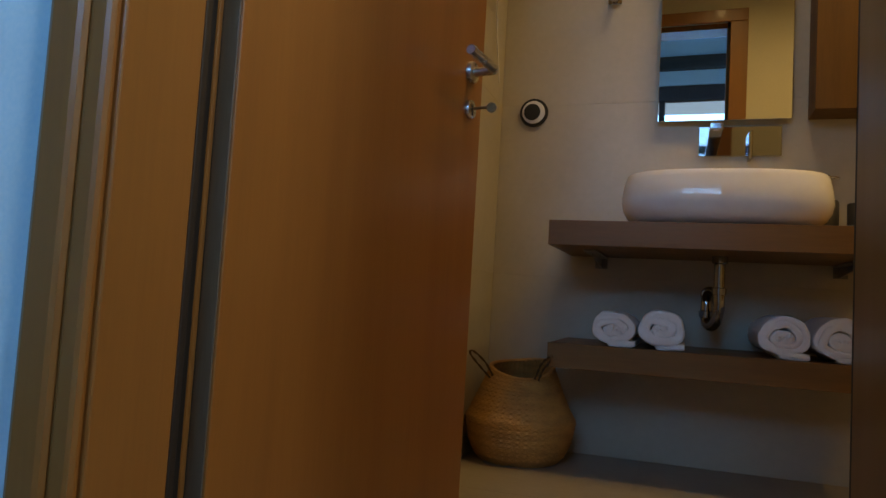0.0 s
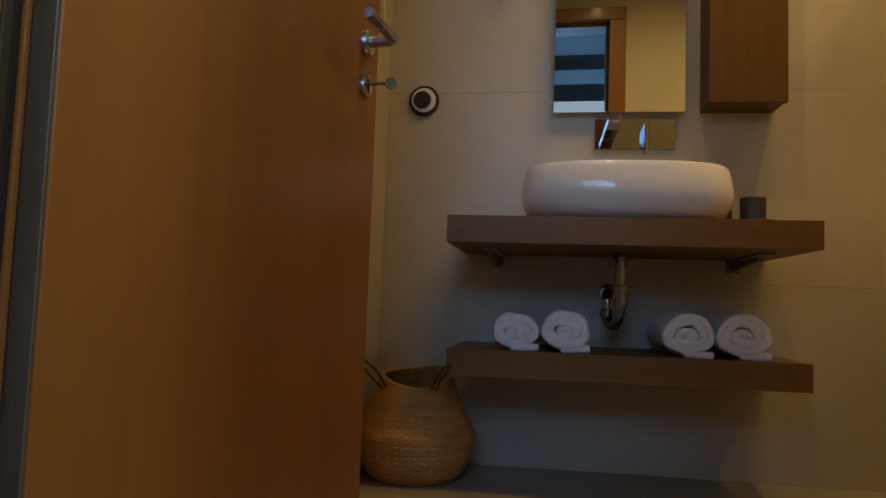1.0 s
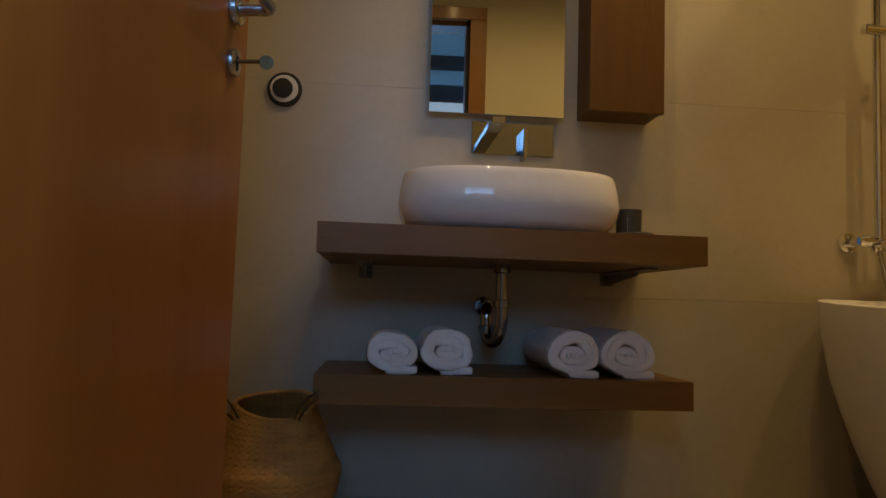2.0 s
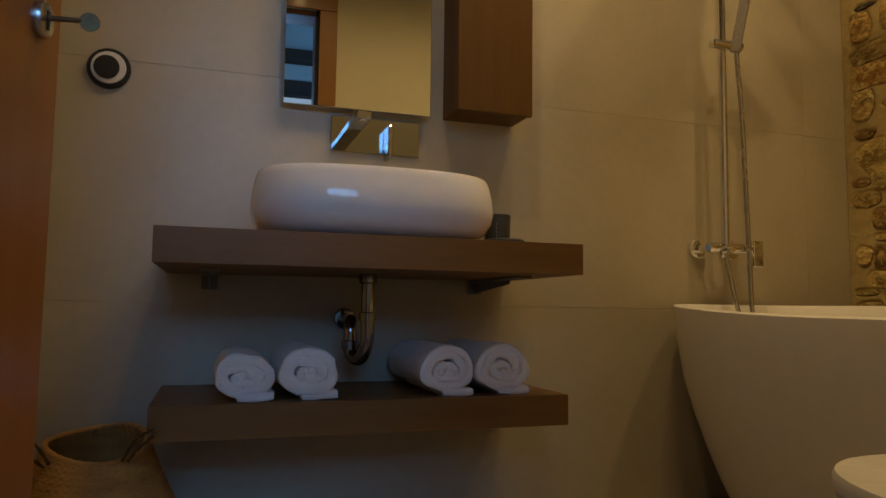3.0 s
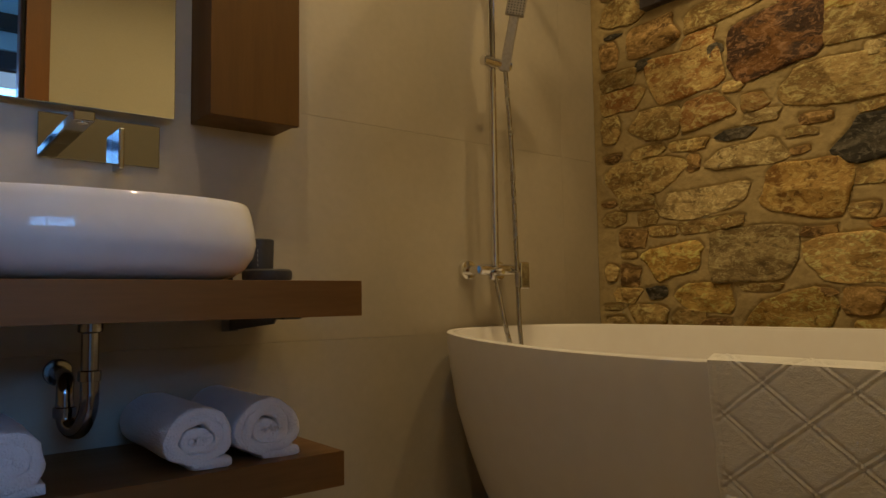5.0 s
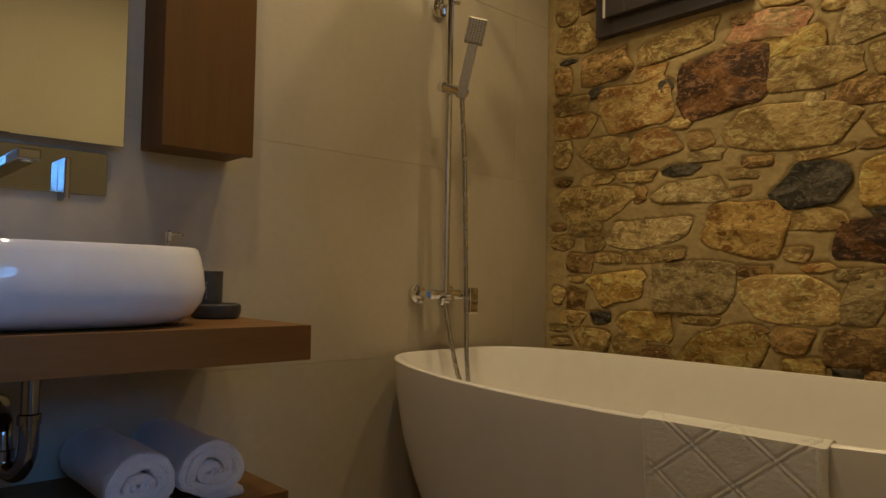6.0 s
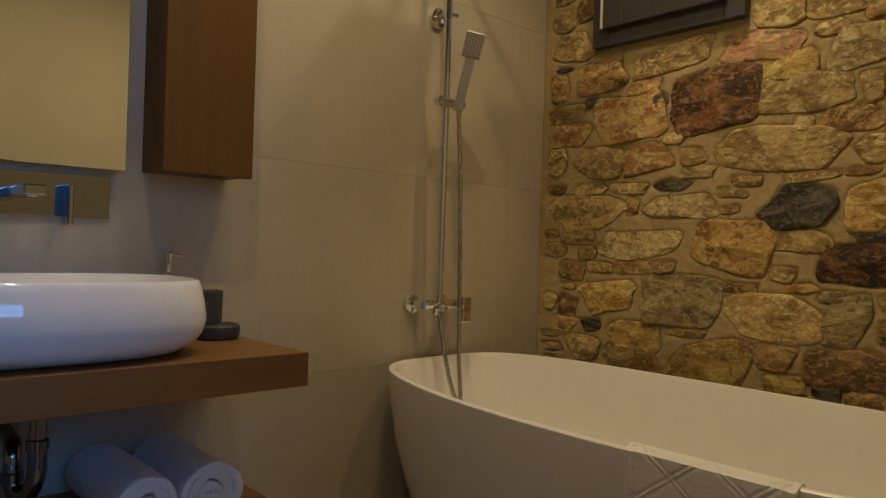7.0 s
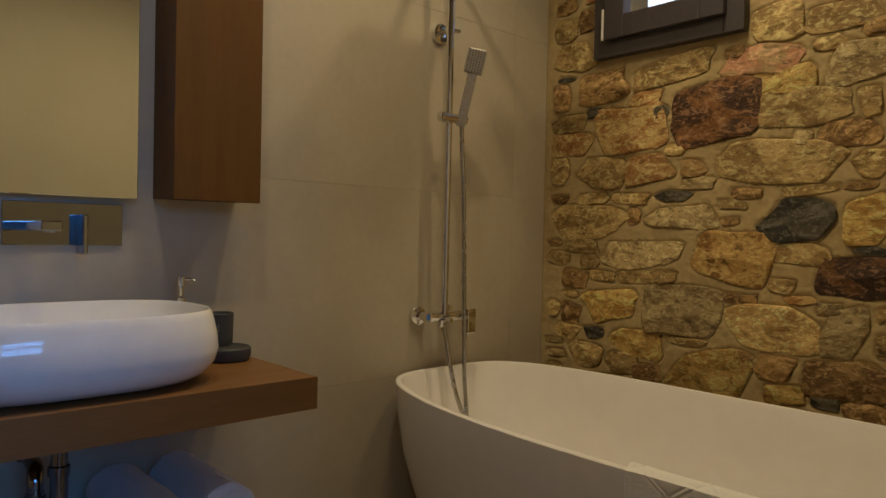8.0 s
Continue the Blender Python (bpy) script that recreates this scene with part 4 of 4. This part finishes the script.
def course(tone, *stones):
    for sy, sz, sw, sh in stones:
        lay(sy, sz, sw, sh, tone, len(LAID) + 1)


course("tan", (2.669, 1.819, 0.107, 0.085), (2.62, 1.71, 0.194, 0.103), (1.89, 1.693, 0.15, 0.119), (1.709, 1.672, 0.21, 0.076), (2.229, 1.605, 0.281, 0.104), (1.742, 1.603, 0.093, 0.04), (2.647, 1.469, 0.16, 0.065), (1.811, 1.432, 0.256, 0.114), (1.64, 1.424, 0.058, 0.081), (2.213, 1.338, 0.068, 0.036), (2.688, 1.291, 0.085, 0.099), (1.879, 1.28, 0.375, 0.134), (2.499, 1.275, 0.217, 0.112), (1.636, 1.257, 0.085, 0.074), (1.784, 1.19, 0.152, 0.031), (2.532, 1.185, 0.142, 0.041), (2.373, 1.181, 0.149, 0.04))
course("tan", (2.012, 1.154, 0.092, 0.03), (2.549, 1.102, 0.336, 0.122), (2.58, 1.015, 0.156, 0.059), (1.801, 1.007, 0.15, 0.063), (2.685, 0.964, 0.105, 0.052), (2.542, 0.956, 0.081, 0.05), (2.309, 0.913, 0.221, 0.047), (1.858, 0.91, 0.079, 0.043), (2.485, 0.906, 0.109, 0.035), (1.596, 0.847, 0.026, 0.038), (2.701, 0.772, 0.062, 0.06), (1.594, 0.764, 0.026, 0.061), (2.152, 0.709, 0.133, 0.026), (2.633, 0.691, 0.119, 0.054), (2.552, 0.616, 0.154, 0.087), (2.4, 0.604, 0.125, 0.072))
course("brown", (1.869, 0.664, 0.117, 0.075), (2.295, 0.585, 0.118, 0.059), (2.671, 1.91, 0.092, 0.055), (2.569, 1.839, 0.087, 0.078), (1.632, 1.627, 0.057, 0.043), (2.018, 1.626, 0.066, 0.035), (2.496, 1.585, 0.211, 0.117), (2.684, 1.567, 0.077, 0.098), (1.688, 1.345, 0.16, 0.07), (1.657, 1.198, 0.087, 0.019), (1.97, 1.187, 0.095, 0.033), (2.357, 1.121, 0.048, 0.058), (2.606, 0.891, 0.117, 0.068), (1.979, 0.862, 0.101, 0.034), (2.62, 0.761, 0.088, 0.081), (1.969, 0.691, 0.067, 0.025), (1.683, 0.659, 0.218, 0.113), (1.63, 0.582, 0.11, 0.057))
course("pink", (1.937, 1.586, 0.248, 0.095))
course("yellow", (1.883, 1.516, 0.21, 0.081), (1.642, 1.105, 0.107, 0.137), (2.457, 0.8, 0.233, 0.126), (2.344, 0.679, 0.206, 0.094), (2.084, 0.624, 0.292, 0.159), (1.841, 0.589, 0.116, 0.064))
course("grey", (1.675, 1.535, 0.152, 0.115), (1.811, 1.343, 0.055, 0.042), (2.126, 1.225, 0.122, 0.038), (2.186, 1.115, 0.263, 0.075), (2.333, 0.986, 0.316, 0.097), (1.726, 0.853, 0.066, 0.033), (2.176, 0.81, 0.281, 0.163), (1.686, 0.792, 0.125, 0.143))
course("rust", (2.327, 1.525, 0.13, 0.05), (2.384, 1.423, 0.285, 0.165), (2.63, 1.39, 0.188, 0.083), (2.304, 1.278, 0.188, 0.105), (2.144, 1.273, 0.089, 0.057), (1.805, 0.872, 0.09, 0.026))
course("slate", (2.538, 1.499, 0.079, 0.035), (2.279, 1.469, 0.083, 0.046), (2.213, 1.186, 0.135, 0.034), (1.824, 1.103, 0.218, 0.128), (2.517, 0.698, 0.083, 0.045), (1.732, 0.597, 0.073, 0.054))
course("umber", (2.079, 1.446, 0.287, 0.207), (1.673, 0.945, 0.181, 0.111))
course("speckled", (2.009, 0.986, 0.259, 0.166))
course("light", (1.884, 0.783, 0.275, 0.133))


def clear(y0, y1, z0, z1, gap):
    if y1 > WIN_Y0 - 0.004 and y0 < WIN_Y1 + 0.004 and z1 > WIN_Z0 - 0.004 and z0 < WIN_Z1 + 0.004:
        return False
    return all(y1 + gap < a or y0 - gap > b or z1 + gap < c or z0 - gap > d for a, b, c, d in LAID)


rng = random.Random(11)
TONES = ["tan"] * 6 + ["brown"] * 3 + ["grey"] * 3 + ["yellow"] * 2 + ["rust"] * 2 + ["slate"]
for size, tries, gap in ((0.20, 500, 0.013), (0.13, 900, 0.010), (0.09, 2200, 0.005), (0.07, 3000, 0.003)):
    for _ in range(tries):
        sw = size * rng.uniform(0.75, 1.35)
        sh = max(sw * (rng.uniform(0.32, 0.62) if size > 0.12 else rng.uniform(0.20, 0.45)), 0.014)
        sy, sz = rng.uniform(SOUTH + 0.02 + sw / 2, NORTH - 0.02 - sw / 2), rng.uniform(sh / 2, CEILING - sh / 2)
        if len(LAID) < 330 and clear(sy - sw / 2, sy + sw / 2, sz - sh / 2, sz + sh / 2, gap):
            lay(sy, sz, sw, sh, rng.choice(TONES), len(LAID) + 1)

# the mortar between the stones: trowelled flush, with a tooled groove round every stone
STEP = 0.0045
gy, gz = np.arange(SOUTH, NORTH + STEP, STEP), np.arange(0.0, CEILING + STEP, STEP)
away = np.full((len(gy), len(gz)), 0.05)
for sy, sz, outline in OUTLINES:
    ring = np.array(outline)
    reach = np.abs(ring).max(axis=0) + 0.05
    i0, i1 = np.searchsorted(gy, (sy - reach[0], sy + reach[0]))
    j0, j1 = np.searchsorted(gz, (sz - reach[1], sz + reach[1]))
    if i1 <= i0 or j1 <= j0:
        continue
    dy, dz = np.meshgrid(gy[i0:i1] - sy, gz[j0:j1] - sz, indexing="ij")
    near = np.sqrt(((dy[..., None] - ring[:, 0]) ** 2 + (dz[..., None] - ring[:, 1]) ** 2).min(axis=-1))
    angles = np.arctan2(ring[:, 1], ring[:, 0])
    order = np.argsort(angles)
    edge = np.interp(np.arctan2(dz, dy), angles[order], np.hypot(ring[:, 0], ring[:, 1])[order], period=2 * math.pi)
    inside = np.hypot(dy, dz) < edge
    away[i0:i1, j0:j1] = np.minimum(away[i0:i1, j0:j1], np.where(inside, -near, near))
rng_np = np.random.default_rng(5)
coarse = rng_np.normal(0, 1, (len(gy) // 8 + 3, len(gz) // 8 + 3))
ui, uj = np.arange(len(gy)) / 8, np.arange(len(gz)) / 8
ki, kj = ui.astype(int), uj.astype(int)
fi, fj = (ui - ki)[:, None], (uj - kj)[None, :]
swell = (coarse[np.ix_(ki, kj)] * (1 - fi) + coarse[np.ix_(ki + 1, kj)] * fi) * (1 - fj) + (coarse[np.ix_(ki, kj + 1)] * (1 - fi) + coarse[np.ix_(ki + 1, kj + 1)] * fi) * fj
depth = np.where(away < 0.001, 0.0060, 0.0060 * np.exp(-((away - 0.001) / 0.0050) ** 2)) + 0.0009 * swell + 0.0004 * rng_np.normal(0, 1, away.shape)
depth = np.clip(depth, -0.004, 0.0105)
yy, zz = np.meshgrid(np.minimum(gy, NORTH), np.minimum(gz, CEILING), indexing="ij")
verts = np.stack((EAST + depth - wall_east.location.x, yy - wall_east.location.y, zz - wall_east.location.z), axis=-1).reshape(-1, 3)
ids = np.arange(away.size).reshape(away.shape)
keep = ~((yy[:-1, :-1] > WIN_Y0 + 0.006) & (yy[1:, 1:] < WIN_Y1 - 0.006) & (zz[:-1, :-1] > WIN_Z0 + 0.006) & (zz[1:, 1:] < WIN_Z1 - 0.006))
quads = np.stack((ids[:-1, :-1], ids[:-1, 1:], ids[1:, 1:], ids[1:, :-1]), axis=-1)[keep]
me = bpy.data.meshes.new("mortar_face")
me.vertices.add(len(verts))
me.vertices.foreach_set("co", verts.ravel())
me.loops.add(quads.size)
me.loops.foreach_set("vertex_index", quads.ravel())
me.polygons.add(len(quads))
me.polygons.foreach_set("loop_start", np.arange(0, quads.size, 4))
me.polygons.foreach_set("use_smooth", np.ones(len(quads), dtype=bool))
me.update(calc_edges=True)
me.materials.append(MORTAR)
mortar_face = new("mortar_face", me)
mortar_face.parent = wall_east
tagged(mortar_face, "trowelled tan lime mortar between the stones")

# ---- tiles, one by one ----
GAP = 0.0004
SHARED = {}


def tile(parent, x0, x1, y0, y1, z0, z1, material):
    sx, sy, sz = x1 - x0, y1 - y0, z1 - z0
    key = (round(sx, 4), round(sy, 4), round(sz, 4), material.name)
    if key not in SHARED:
        SHARED[key] = mesh_of("tile", block(-sx / 2, sx / 2, -sy / 2, sy / 2, -sz / 2, sz / 2, 0.0005), material)
    ob = new("tile", SHARED[key])
    ob.parent = parent
    ob.location = Vector(((x0 + x1) / 2, (y0 + y1) / 2, (z0 + z1) / 2)) - parent.location


Z_ROWS = [0.0, 0.585, 1.185, 1.785, 2.385, CEILING]
for za, zb in zip(Z_ROWS, Z_ROWS[1:]):
    cols = [WEST, 2.185, EAST - 0.002]
    for xa, xb in zip(cols, cols[1:]):
        tile(wall_north, xa + 0.0002, xb - 0.0002, NORTH, NORTH + 0.008, za + GAP, zb - GAP, TILE)
for ya, yb in zip([SOUTH, 1.86, NORTH], [1.86, NORTH]):
    for za, zb in zip(Z_ROWS, Z_ROWS[1:]):
        tile(wall_west, WEST - 0.008, WEST, ya + GAP, yb - GAP, za + GAP, zb - GAP, TILE)
FX, FY = [WEST, 0.41, 1.01, 1.61, 2.21, EAST], [SOUTH - 0.03, 1.56, 2.16, NORTH]
for xa, xb in zip(FX, FX[1:]):
    for ya, yb in zip(FY, FY[1:]):
        tile(floor, xa + GAP, xb - GAP, ya + GAP, yb - GAP, -0.010, 0.0, FLOOR_TILE)
